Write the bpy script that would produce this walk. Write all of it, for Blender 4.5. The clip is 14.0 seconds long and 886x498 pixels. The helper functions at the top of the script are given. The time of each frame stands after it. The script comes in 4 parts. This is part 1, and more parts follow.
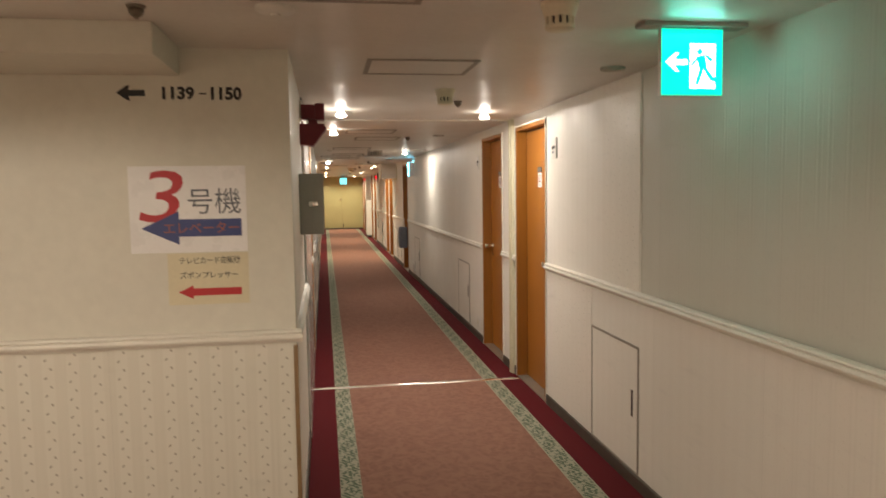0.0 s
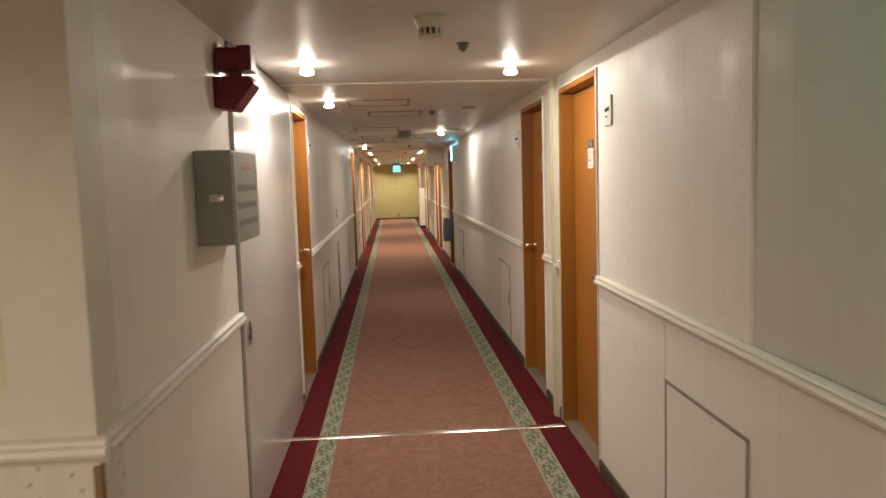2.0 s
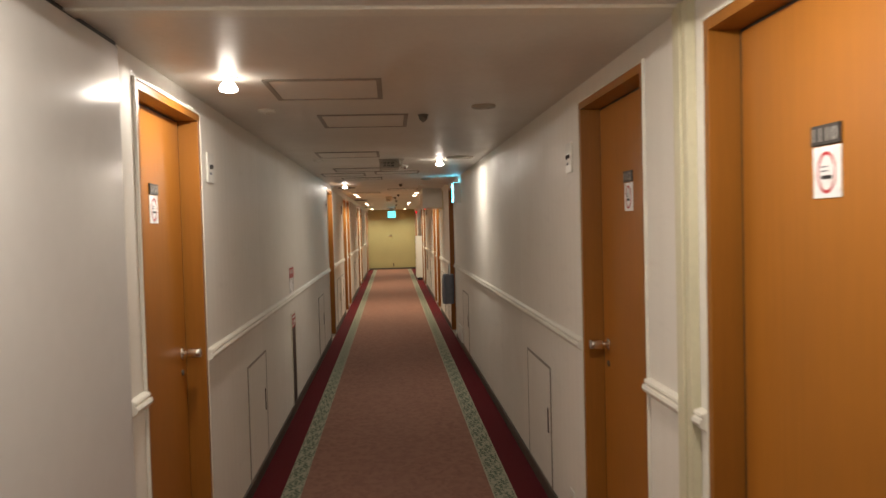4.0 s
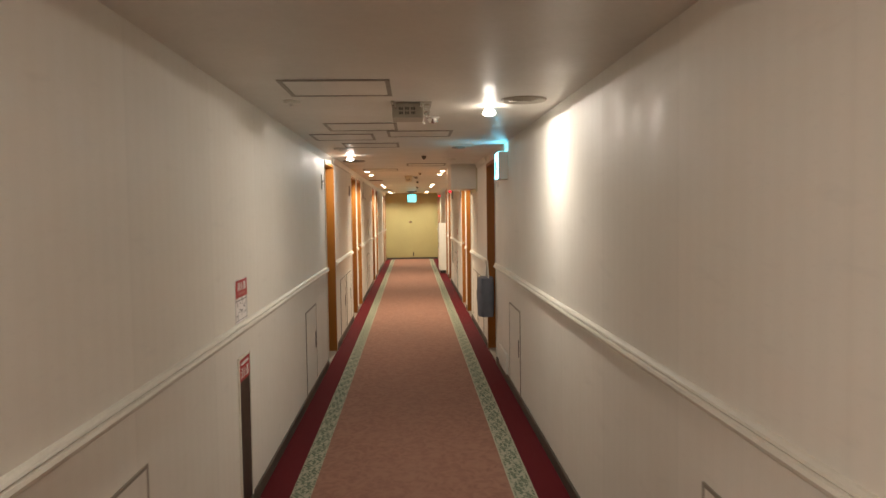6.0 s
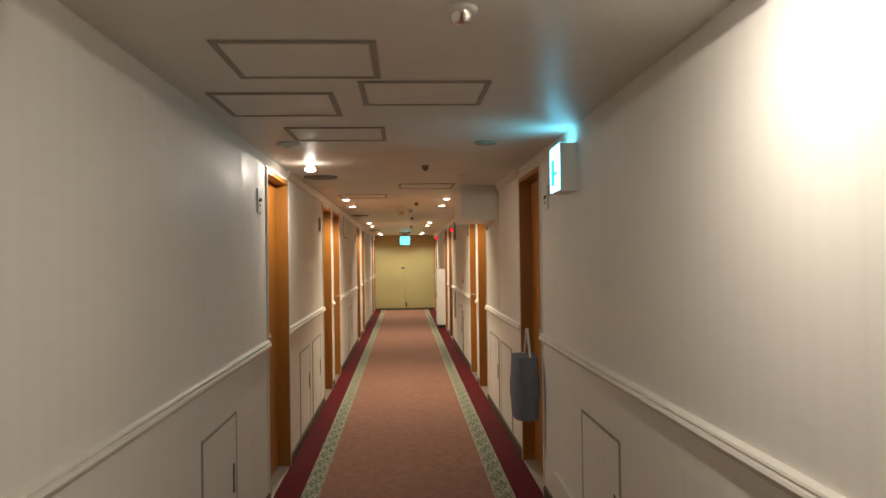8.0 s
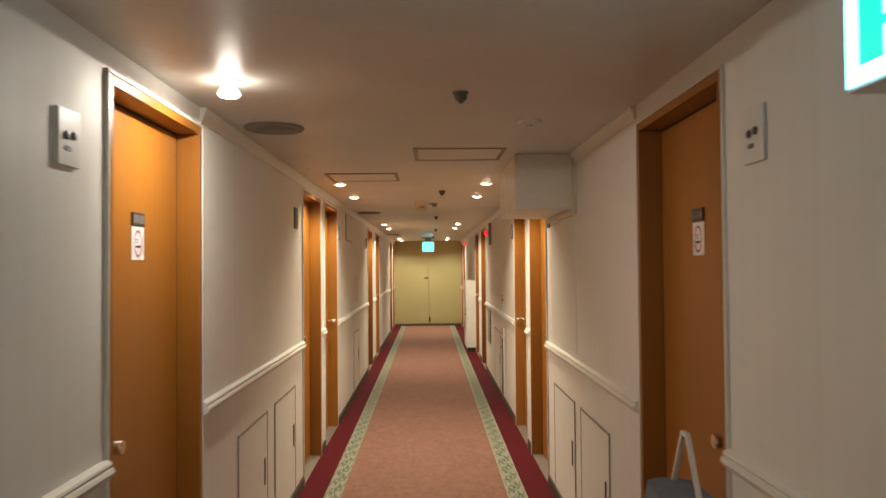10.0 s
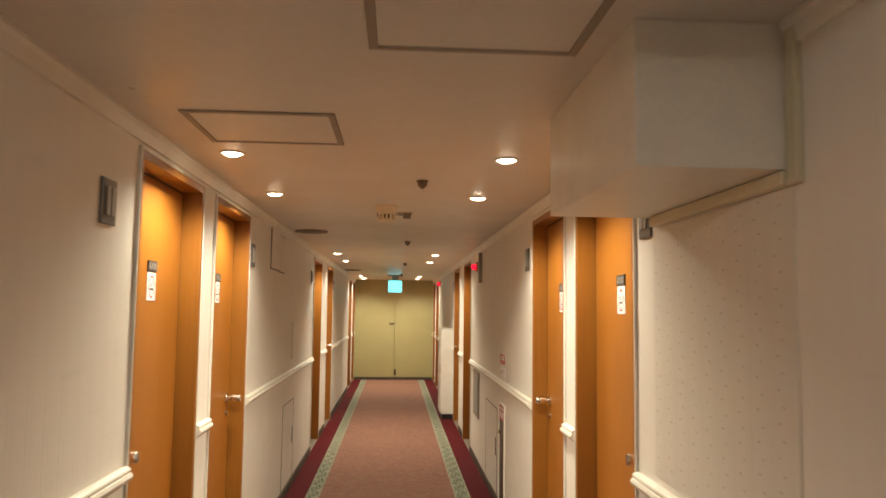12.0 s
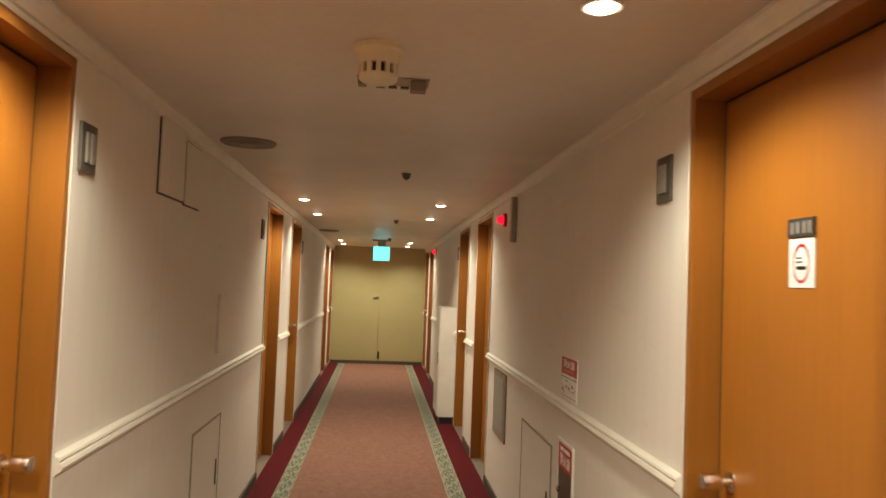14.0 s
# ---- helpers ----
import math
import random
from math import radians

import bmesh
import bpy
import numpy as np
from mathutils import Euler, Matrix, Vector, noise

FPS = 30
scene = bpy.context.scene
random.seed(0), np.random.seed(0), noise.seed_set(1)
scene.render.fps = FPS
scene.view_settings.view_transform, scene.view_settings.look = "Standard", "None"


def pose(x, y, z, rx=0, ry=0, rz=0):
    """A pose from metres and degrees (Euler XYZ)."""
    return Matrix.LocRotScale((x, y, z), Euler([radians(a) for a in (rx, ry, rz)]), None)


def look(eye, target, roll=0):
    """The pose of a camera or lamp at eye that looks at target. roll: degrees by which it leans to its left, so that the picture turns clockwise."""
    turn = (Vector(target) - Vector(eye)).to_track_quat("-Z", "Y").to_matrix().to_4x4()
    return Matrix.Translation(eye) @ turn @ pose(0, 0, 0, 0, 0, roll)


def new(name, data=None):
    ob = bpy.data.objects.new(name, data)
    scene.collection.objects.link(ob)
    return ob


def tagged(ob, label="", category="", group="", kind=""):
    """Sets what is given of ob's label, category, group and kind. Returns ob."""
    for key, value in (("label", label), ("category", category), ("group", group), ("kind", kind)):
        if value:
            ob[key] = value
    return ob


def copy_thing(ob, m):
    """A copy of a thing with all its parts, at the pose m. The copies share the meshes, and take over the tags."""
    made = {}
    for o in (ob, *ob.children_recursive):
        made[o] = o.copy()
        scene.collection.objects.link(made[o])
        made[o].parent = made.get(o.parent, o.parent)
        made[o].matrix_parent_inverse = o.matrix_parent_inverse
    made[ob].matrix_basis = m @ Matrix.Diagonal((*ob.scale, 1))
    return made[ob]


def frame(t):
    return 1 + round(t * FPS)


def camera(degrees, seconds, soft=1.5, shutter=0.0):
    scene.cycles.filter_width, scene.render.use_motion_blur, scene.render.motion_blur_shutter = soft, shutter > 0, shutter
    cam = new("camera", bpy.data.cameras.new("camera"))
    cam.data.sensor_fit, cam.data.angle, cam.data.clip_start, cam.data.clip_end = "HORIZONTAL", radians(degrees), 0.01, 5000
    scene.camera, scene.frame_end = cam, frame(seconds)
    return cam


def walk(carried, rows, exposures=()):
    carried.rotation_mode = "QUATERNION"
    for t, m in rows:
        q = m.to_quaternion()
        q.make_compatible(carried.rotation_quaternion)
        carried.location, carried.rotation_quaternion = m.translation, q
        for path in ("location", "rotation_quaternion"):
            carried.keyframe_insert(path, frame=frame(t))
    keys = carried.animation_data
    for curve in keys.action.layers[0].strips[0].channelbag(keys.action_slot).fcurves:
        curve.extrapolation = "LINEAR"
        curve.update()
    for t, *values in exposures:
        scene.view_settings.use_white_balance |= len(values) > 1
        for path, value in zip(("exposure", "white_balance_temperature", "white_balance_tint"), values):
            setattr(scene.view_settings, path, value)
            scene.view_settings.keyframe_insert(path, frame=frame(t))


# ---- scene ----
cam = camera(62.0, 14.0, shutter=0.4)
EXPOSURES = [(0, 0.56), (1, 0.56), (2, 0.49), (3, 0.17), (3.5, 0.02), (4, 0.11), (6.5, 0.66), (7.5, 0.27), (8, 0.23), (10.5, 0.37), (11.2, 0.54), (12, 0.36), (12.5, 0.06), (13, 0.06), (13.5, -0.09), (14, 0.05)]
PATH = [
    (0, (0.252, 0.627, 1.537), (0.567, 2.596, 1.376), -0.8),
    (0.5, (0.403, 0.789, 1.5), (0.76, 2.744, 1.281), -0.8),
    (1, (0.604, 1.067, 1.52), (0.815, 3.047, 1.331), -1.4),
    (1.5, (0.666, 1.529, 1.534), (0.839, 3.513, 1.355), -1.5),
    (2, (0.793, 2.085, 1.514), (0.925, 4.071, 1.323), -1.7),
    (2.5, (0.807, 2.693, 1.516), (0.983, 4.681, 1.393), -1.7),
    (3, (0.892, 3.344, 1.505), (1.056, 5.334, 1.394), -1.7),
    (3.5, (0.912, 3.992, 1.503), (1.061, 5.984, 1.418), -1.6),
    (4, (0.98, 4.65, 1.509), (1.117, 6.644, 1.444), -1.5),
    (4.2, (0.997, 4.916, 1.538), (1.088, 6.91, 1.424), -1.3),
    (6.3, (0.982, 7.638, 1.496), (1.067, 9.634, 1.4), -0.7),
    (6.5, (0.962, 7.94, 1.468), (1.064, 9.937, 1.421), -0.8),
    (7, (0.973, 8.645, 1.466), (1.052, 10.644, 1.434), -0.6),
    (7.5, (0.95, 9.342, 1.465), (1.059, 11.339, 1.467), -0.7),
    (8, (0.97, 10.013, 1.464), (1.075, 12.01, 1.486), -0.8),
    (8.2, (0.988, 10.274, 1.501), (1.058, 12.273, 1.494), -0.9),
    (10.3, (1.007, 13.002, 1.482), (1.045, 15.0, 1.556), -0.5),
    (10.5, (0.995, 13.303, 1.47), (1.063, 15.299, 1.582), -0.6),
    (11, (1.009, 13.939, 1.468), (1.092, 15.934, 1.58), -0.0),
    (11.5, (0.997, 14.586, 1.471), (1.059, 16.581, 1.598), 0.4),
    (12, (1.001, 15.185, 1.496), (1.127, 17.174, 1.658), 0.7),
    (12.5, (1.007, 15.787, 1.475), (1.131, 17.779, 1.608), 0.7),
    (13, (1.01, 16.391, 1.488), (1.118, 18.383, 1.634), 1.3),
    (13.5, (1.007, 17.012, 1.46), (1.139, 19.007, 1.528), 1.6),
    (14, (0.965, 17.582, 1.461), (1.135, 19.572, 1.558), 2.2),
]
walk(cam, [(t, look(eye, target, roll)) for t, eye, target, roll in PATH],
     exposures=EXPOSURES)

# ---- world and lamps ----
world = bpy.data.worlds.new("world")
world.use_nodes = True
world.node_tree.nodes["Background"].inputs[0].default_value = (0.02, 0.02, 0.02, 1)
world.node_tree.nodes["Background"].inputs[1].default_value = 0.0
scene.world = world

LX, RX, CZ, END, FZ = 0.122, 1.826, 2.11, 31.26, -0.035
BULBS = [(0.385, 5.92), (1.445, 6.05), (0.355, 7.62), (1.435, 11.43), (0.345, 15.02)]
DOWNLIGHTS = [(x, y) for y in (18.15, 19.2, 23.58, 24.88, 29.35, 30.45) for x in (0.338, 1.446)]
# unseen lobby lamps; the last is added to brighten near carpet and right wall
LOBBY_LIGHTS = [(-1.35, 1.9), (-1.35, -0.6), (0.95, -0.7)]
LOBBY_SHARE = (0.80, 0.85, 1.65)
BULB_W, DOWN_W, LOBBY_W = 7.8, 48.0, 68.0
BULB_RGB, DOWN_RGB = (1.0, 0.905, 0.79), (1.0, 0.90, 0.69)


def lamp(kind, place, watts, colour, radius, angle=150, blend=0.3):
    data = bpy.data.lights.new("lamp", kind)
    data.energy, data.color, data.shadow_soft_size = watts, colour, radius
    if kind == "SPOT":
        data.spot_size, data.spot_blend = radians(angle), blend
    ob = new("lamp", data)
    ob.location = place
    return ob


def face_lamp(place, watts, colour, size):
    """A round lit face looking straight down."""
    data = bpy.data.lights.new("lamp", "AREA")
    data.shape, data.size, data.energy, data.color = "DISK", size, watts, colour
    ob = new("lamp", data)
    ob.location = place
    return ob


for bx, by in BULBS:
    face_lamp((bx, by, 2.056), BULB_W * 0.72, BULB_RGB, 0.06)
    lamp("SPOT", (bx, by, 2.058), BULB_W * 0.95, BULB_RGB, 0.007, 179.5, 0.02)
    lamp("POINT", (bx, by, 2.060), BULB_W * 0.035, BULB_RGB, 0.03)
for bx, by in DOWNLIGHTS:
    lamp("SPOT", (bx, by, 2.088), DOWN_W, DOWN_RGB, 0.04, 148, 0.6)
for (bx, by), share in zip(LOBBY_LIGHTS, LOBBY_SHARE):
    lamp("SPOT", (bx, by, 2.098), LOBBY_W * share, (1.0, 0.85, 0.68), 0.05, 170, 0.2)


# strip lamps added by the exit sign's faces strengthen its wash on wall and ceiling
for gy, turn in ((3.078, 14), (3.166, -14)):
    data = bpy.data.lights.new("sign_light", "AREA")
    data.shape, data.size, data.size_y, data.energy, data.color = "RECTANGLE", 0.20, 0.02, 0.32, (0.16, 1.0, 0.86)
    wash = new("sign_light", data)
    wash.matrix_basis = pose(1.552, gy, 2.088, -turn * 2, 0, 0)


# ---- materials ----
class Tree:
    """Short node building."""

    def __init__(self, name):
        self.mat = bpy.data.materials.new(name)
        self.mat.use_nodes = True
        self.nt = self.mat.node_tree
        self.bsdf = self.nt.nodes["Principled BSDF"]
        self.geo = self.nt.nodes.new("ShaderNodeNewGeometry")
        sep = self.nt.nodes.new("ShaderNodeSeparateXYZ")
        self.nt.links.new(self.geo.outputs["Position"], sep.inputs[0])
        self.x, self.y, self.z = sep.outputs

    def put(self, socket, value):
        if isinstance(value, bpy.types.NodeSocket):
            self.nt.links.new(value, socket)
        elif isinstance(value, tuple) and len(value) == 3 and socket.type == "RGBA":
            socket.default_value = (*value, 1)
        else:
            socket.default_value = value

    def m(self, op, a, b=0.0, c=0.0):
        node = self.nt.nodes.new("ShaderNodeMath")
        node.operation = op
        for i, v in enumerate((a, b, c)):
            self.put(node.inputs[i], v)
        return node.outputs[0]

    def vec(self, x, y, z):
        node = self.nt.nodes.new("ShaderNodeCombineXYZ")
        for i, v in enumerate((x, y, z)):
            self.put(node.inputs[i], v)
        return node.outputs[0]

    def noise(self, scale, detail=3.0, vector=None, rough=0.55):
        node = self.nt.nodes.new("ShaderNodeTexNoise")
        node.inputs["Scale"].default_value, node.inputs["Detail"].default_value = scale, detail
        node.inputs["Roughness"].default_value = rough
        self.nt.links.new(vector or self.geo.outputs["Position"], node.inputs["Vector"])
        return node.outputs[0]

    def cells(self, scale, vector=None):
        node = self.nt.nodes.new("ShaderNodeTexVoronoi")
        node.inputs["Scale"].default_value = scale
        self.nt.links.new(vector or self.geo.outputs["Position"], node.inputs["Vector"])
        return node.outputs[0]

    def ramp(self, value, low, high):
        node = self.nt.nodes.new("ShaderNodeMapRange")
        self.put(node.inputs[0], value)
        node.inputs[1].default_value, node.inputs[2].default_value = low, high
        return node.outputs[0]

    def mix(self, fac, a, b):
        node = self.nt.nodes.new("ShaderNodeMix")
        node.data_type = "RGBA"
        self.put(node.inputs[0], fac)
        self.put(node.inputs[6], a)
        self.put(node.inputs[7], b)
        return node.outputs[2]

    def done(self, colour, rough, height=None, bump=0.2, metal=0.0, dist=0.002, spec=0.5):
        self.put(self.bsdf.inputs["Base Color"], colour)
        self.put(self.bsdf.inputs["Roughness"], rough)
        self.bsdf.inputs["Metallic"].default_value = metal
        self.bsdf.inputs["Specular IOR Level"].default_value = spec
        if height is not None:
            node = self.nt.nodes.new("ShaderNodeBump")
            node.inputs["Strength"].default_value, node.inputs["Distance"].default_value = bump, dist
            self.nt.links.new(height, node.inputs["Height"])
            self.nt.links.new(node.outputs[0], self.bsdf.inputs["Normal"])
        return self.mat


def plain(name, rgb, rough=0.5, metal=0.0, vary=0.12, scale=9.0, bump=0.1, dist=0.001, spec=0.5):
    """A painted or moulded surface: two scales of tone, a little relief."""
    t = Tree(name)
    dark = tuple(c * (1 - vary) for c in rgb)
    light = tuple(min(1.0, c * (1 + vary * 0.5)) for c in rgb)
    tone = t.m("ADD", t.m("MULTIPLY", t.noise(scale, 4), 0.6), t.m("MULTIPLY", t.noise(scale * 14, 2), 0.4))
    colour = t.mix(t.ramp(tone, 0.3, 0.7), dark, light)
    r = t.ramp(t.noise(scale * 3, 3), -0.6, 1.6)
    r = t.m("ADD", t.m("MULTIPLY", t.m("SUBTRACT", r, 0.5), 0.25), rough)
    return t.done(colour, r, t.noise(scale * 20, 2), bump, metal, dist, spec)


def glow(name, rgb, strength):
    t = Tree(name)
    t.bsdf.inputs["Emission Color"].default_value = (*rgb, 1)
    t.bsdf.inputs["Emission Strength"].default_value = strength
    return t.done(rgb, 0.4)


def wallpaper(name, rgb, dots, bands, ribs, size=1.0):
    """Pale paper with embossed ribs, soft broad bands and small zigzag sprigs."""
    t = Tree(name)
    sn = t.nt.nodes.new("ShaderNodeSeparateXYZ")
    t.nt.links.new(t.geo.outputs["Normal"], sn.inputs[0])
    nx, ny = t.m("ABSOLUTE", sn.outputs[0]), t.m("ABSOLUTE", sn.outputs[1])
    u = t.m("ADD", t.m("MULTIPLY", t.x, ny), t.m("MULTIPLY", t.y, nx))
    pitch = 0.092
    cu = t.m("FRACT", t.m("DIVIDE", t.m("ADD", u, 50.0), pitch))
    band = t.m("LESS_THAN", cu, 0.52)
    col_id = t.m("FLOOR", t.m("DIVIDE", t.m("ADD", u, 50.0), pitch))
    rowv = t.m("ADD", t.m("DIVIDE", t.z, 0.036), t.m("MULTIPLY", t.m("MODULO", col_id, 2.0), 0.5))
    side = t.m("SUBTRACT", t.m("MULTIPLY", t.m("MODULO", t.m("FLOOR", rowv), 2.0), 0.22), 0.11)
    du = t.m("MULTIPLY", t.m("SUBTRACT", t.m("SUBTRACT", cu, 0.26), side), pitch / (0.0052 * size))
    dv = t.m("MULTIPLY", t.m("SUBTRACT", t.m("FRACT", rowv), 0.5), 0.036 / (0.0062 * size))
    tilt = t.m("ADD", du, t.m("MULTIPLY", dv, t.m("MULTIPLY", side, 5.0)))
    d2 = t.m("ADD", t.m("MULTIPLY", tilt, tilt), t.m("MULTIPLY", dv, dv))
    wob = t.m("MULTIPLY", t.m("SUBTRACT", t.noise(160, 2), 0.5), 1.6)
    sprig = t.m("SUBTRACT", 1.0, t.ramp(t.m("ADD", d2, wob), 0.5, 1.3))
    rib = t.m("SINE", t.m("MULTIPLY", u, 2 * math.pi / 0.023))
    rib = t.m("MULTIPLY", rib, t.m("SUBTRACT", 1.0, band))
    stain = t.ramp(t.noise(1.3, 4), 0.25, 0.8)
    base = t.mix(t.m("MULTIPLY", stain, 0.5), rgb, tuple(c * f for c, f in zip(rgb, (0.90, 0.88, 0.84))))
    base = t.mix(t.m("MULTIPLY", t.m("SUBTRACT", 1.0, band), bands * 0.7), base, tuple(c * f for c, f in zip(rgb, (0.80, 0.78, 0.74))))
    base = t.mix(t.m("MULTIPLY", sprig, dots), base, (0.16, 0.13, 0.08))
    drop = t.m("DIVIDE", t.m("ADD", u, 50.3), 0.92)
    tone = t.nt.nodes.new("ShaderNodeTexWhiteNoise")
    tone.noise_dimensions = "1D"
    t.put(tone.inputs["W"], t.m("FLOOR", drop))
    base = t.mix(t.m("MULTIPLY", tone.outputs["Value"], 0.16), base, tuple(c * f for c, f in zip(rgb, (0.72, 0.72, 0.70))))
    seam = t.m("LESS_THAN", t.m("FRACT", drop), 0.0022)
    scuff = t.m("MULTIPLY", t.ramp(t.noise(7, 5, t.vec(t.m("MULTIPLY", t.x, 1.0), t.m("MULTIPLY", t.y, 0.5), t.m("MULTIPLY", t.z, 2.5))), 0.60, 0.78), 0.16)
    base = t.mix(t.m("MINIMUM", t.m("ADD", t.m("MULTIPLY", seam, 0.3), scuff), 1.0), base, tuple(c * 0.55 for c in rgb))
    fine = t.noise(420, 2)
    height = t.m("ADD", t.m("MULTIPLY", rib, ribs), t.m("MULTIPLY", fine, 0.6))
    return t.done(base, t.ramp(t.noise(5, 3), -0.55, 1.25), height, 0.35, 0.0, 0.0012, 0.35)


def wood(name, rgb, rough=0.42):
    """Stained veneer with upright grain."""
    t = Tree(name)
    v = t.vec(t.m("MULTIPLY", t.x, 26.0), t.m("MULTIPLY", t.y, 26.0), t.m("MULTIPLY", t.z, 1.1))
    grain = t.noise(2.2, 5, v, 0.65)
    fine = t.noise(14.0, 3, v)
    tone = t.m("ADD", t.m("MULTIPLY", grain, 0.65), t.m("MULTIPLY", fine, 0.35))
    colour = t.mix(t.ramp(tone, 0.32, 0.68), tuple(c * 0.89 for c in rgb), tuple(min(1, c * 1.07) for c in rgb))
    colour = t.mix(t.m("MULTIPLY", t.ramp(t.noise(2.1, 3), 0.45, 0.75), 0.22), colour, tuple(c * 0.62 for c in rgb))
    return t.done(colour, t.m("ADD", rough - 0.08, t.m("MULTIPLY", fine, 0.16)), fine, 0.06, 0.0, 0.001, 0.45)


def carpet(name, kind):
    """Tufted carpet: field with a faint leaf pattern, a scrolled border, or the plain red margin."""
    t = Tree(name)
    pile = t.noise(900, 2)
    if kind == "field":
        leaf = t.cells(26.0, t.vec(t.m("ADD", t.x, t.m("MULTIPLY", t.noise(9, 2), 0.16)), t.m("ADD", t.y, t.m("MULTIPLY", t.noise(7, 2), 0.2)), 0.0))
        tone = t.m("ADD", t.m("MULTIPLY", t.ramp(leaf, 0.1, 0.75), 0.55), t.m("MULTIPLY", pile, 0.45))
        colour = t.mix(tone, (0.188, 0.092, 0.066), (0.312, 0.168, 0.123))
        wear = t.ramp(t.m("ABSOLUTE", t.m("SUBTRACT", t.x, 0.96)), 0.0, 0.55)
        colour = t.mix(t.m("MULTIPLY", t.m("MULTIPLY", t.m("SUBTRACT", 1.0, wear), t.noise(2.3, 4)), 0.35), colour, (0.28, 0.158, 0.117))
    elif kind == "border":
        side = t.m("GREATER_THAN", t.x, 0.96)
        mid = t.m("ADD", 0.355, t.m("MULTIPLY", side, 1.223))
        a = t.m("MULTIPLY", t.m("SUBTRACT", t.x, mid), 2 * math.pi / 0.105)
        b = t.m("MULTIPLY", t.y, 2 * math.pi / 0.118)
        warp = t.m("MULTIPLY", t.m("SUBTRACT", t.noise(38, 2), 0.5), 1.5)
        a2, b2 = t.m("ADD", a, warp), t.m("SUBTRACT", b, warp)
        swirl = t.m("SINE", t.m("ADD", t.m("MULTIPLY", a2, 2.0), t.m("MULTIPLY", t.m("SINE", b2), 2.2)))
        leaf = t.m("MULTIPLY", swirl, t.m("COSINE", t.m("ADD", t.m("MULTIPLY", b2, 1.5), a2)))
        stem = t.m("ABSOLUTE", t.m("SUBTRACT", a2, t.m("MULTIPLY", t.m("SINE", b2), 1.5)))
        mask = t.m("ADD", t.ramp(leaf, 0.06, 0.30), t.m("LESS_THAN", stem, 0.34))
        inside = t.m("LESS_THAN", t.m("ABSOLUTE", a), 3.25)
        mask = t.m("MULTIPLY", t.m("MINIMUM", mask, 1.0), inside)
        tone = t.m("MULTIPLY", mask, t.ramp(pile, -0.6, 0.6))
        colour = t.mix(tone, (0.33, 0.325, 0.245), (0.09, 0.122, 0.082))
    else:
        colour = t.mix(t.ramp(pile, 0.3, 0.7), (0.068, 0.006, 0.009), (0.135, 0.012, 0.016))
    height = t.m("ADD", pile, t.m("MULTIPLY", t.noise(120, 2), 0.5))
    return t.done(colour, 0.93, height, 0.5, 0.0, 0.003, 0.15)


def ceiling_paint():
    t = Tree("ceiling_paint")
    broad = t.noise(2.6, 3)
    tone = t.m("ADD", t.m("MULTIPLY", t.noise(1.1, 4), 0.6), t.m("MULTIPLY", t.noise(40, 3), 0.4))
    colour = t.mix(t.ramp(tone, 0.3, 0.7), (0.60, 0.57, 0.515), (0.69, 0.66, 0.605))
    height = t.m("ADD", broad, t.m("MULTIPLY", t.noise(90, 2), 0.03))
    return t.done(colour, t.ramp(t.noise(3, 3), -0.45, 1.9), height, 0.25, 0.0, 0.02, 0.38)


PAPER = wallpaper("wallpaper", (0.79, 0.76, 0.70), 0.07, 0.11, 0.6, 0.66)
PAPER_PLAIN = wallpaper("ribbed_wallpaper", (0.58, 0.57, 0.51), 0.05, 0.08, 0.5)
DADO = wallpaper("sprigged_wallpaper", (0.71, 0.69, 0.61), 0.60, 0.34, 0.6)
SPRIG = wallpaper("dotted_wallpaper", (0.72, 0.69, 0.62), 0.85, 0.16, 0.6, 0.52)
SPRIG_FAINT = wallpaper("faint_dotted_wallpaper", (0.78, 0.745, 0.68), 0.72, 0.14, 0.6, 0.46)
PLASTER = plain("painted_plaster", (0.66, 0.64, 0.555), 0.62, 0, 0.08, 1.6, 0.12)
CEILING = ceiling_paint()
WOOD = wood("door_veneer", (0.350, 0.130, 0.016), 0.40)
JAMB = wood("frame_veneer", (0.285, 0.110, 0.014), 0.42)
FIELD, BORDER, MARGIN = (carpet("carpet_" + k, k) for k in ("field", "border", "margin"))
TRIM = plain("white_trim", (0.72, 0.69, 0.61), 0.45, 0, 0.10, 6.0)
CREAM = plain("cream_trim", (0.60, 0.56, 0.40), 0.5, 0, 0.10, 5.0)
BASE = plain("dark_skirting", (0.075, 0.060, 0.045), 0.55, 0, 0.3, 8.0)
BROWN = plain("brown_edging", (0.24, 0.15, 0.07), 0.5, 0, 0.25, 8.0)
STEEL_WHITE = plain("white_enamel", (0.60, 0.59, 0.57), 0.13, 0, 0.05, 1.2, 0.04, 0.002)
GREY_BOX = plain("grey_enamel", (0.33, 0.335, 0.30), 0.42, 0, 0.08, 5.0)
LABEL_PRINT = plain("faded_print", (0.19, 0.195, 0.18), 0.5, 0, 0.2, 40.0)
LABEL_GREY = plain("faded_label", (0.225, 0.23, 0.21), 0.5, 0, 0.15, 30.0)
MAROON = plain("maroon_paint", (0.150, 0.004, 0.012), 0.55, 0, 0.2, 9.0)
METAL = plain("brushed_metal", (0.66, 0.62, 0.56), 0.26, 1.0, 0.15, 30.0)
HANDLE = plain("satin_handle_metal", (0.80, 0.75, 0.67), 0.17, 1.0, 0.08, 30.0)
CHROME = plain("chrome", (0.8, 0.78, 0.74), 0.14, 1.0, 0.06, 20.0)
ALU = plain("dull_aluminium", (0.36, 0.325, 0.27), 0.45, 0.6, 0.12, 12.0)
HATCH_EDGE = plain("hatch_edging", (0.30, 0.27, 0.225), 0.5, 0.2, 0.18, 12.0)
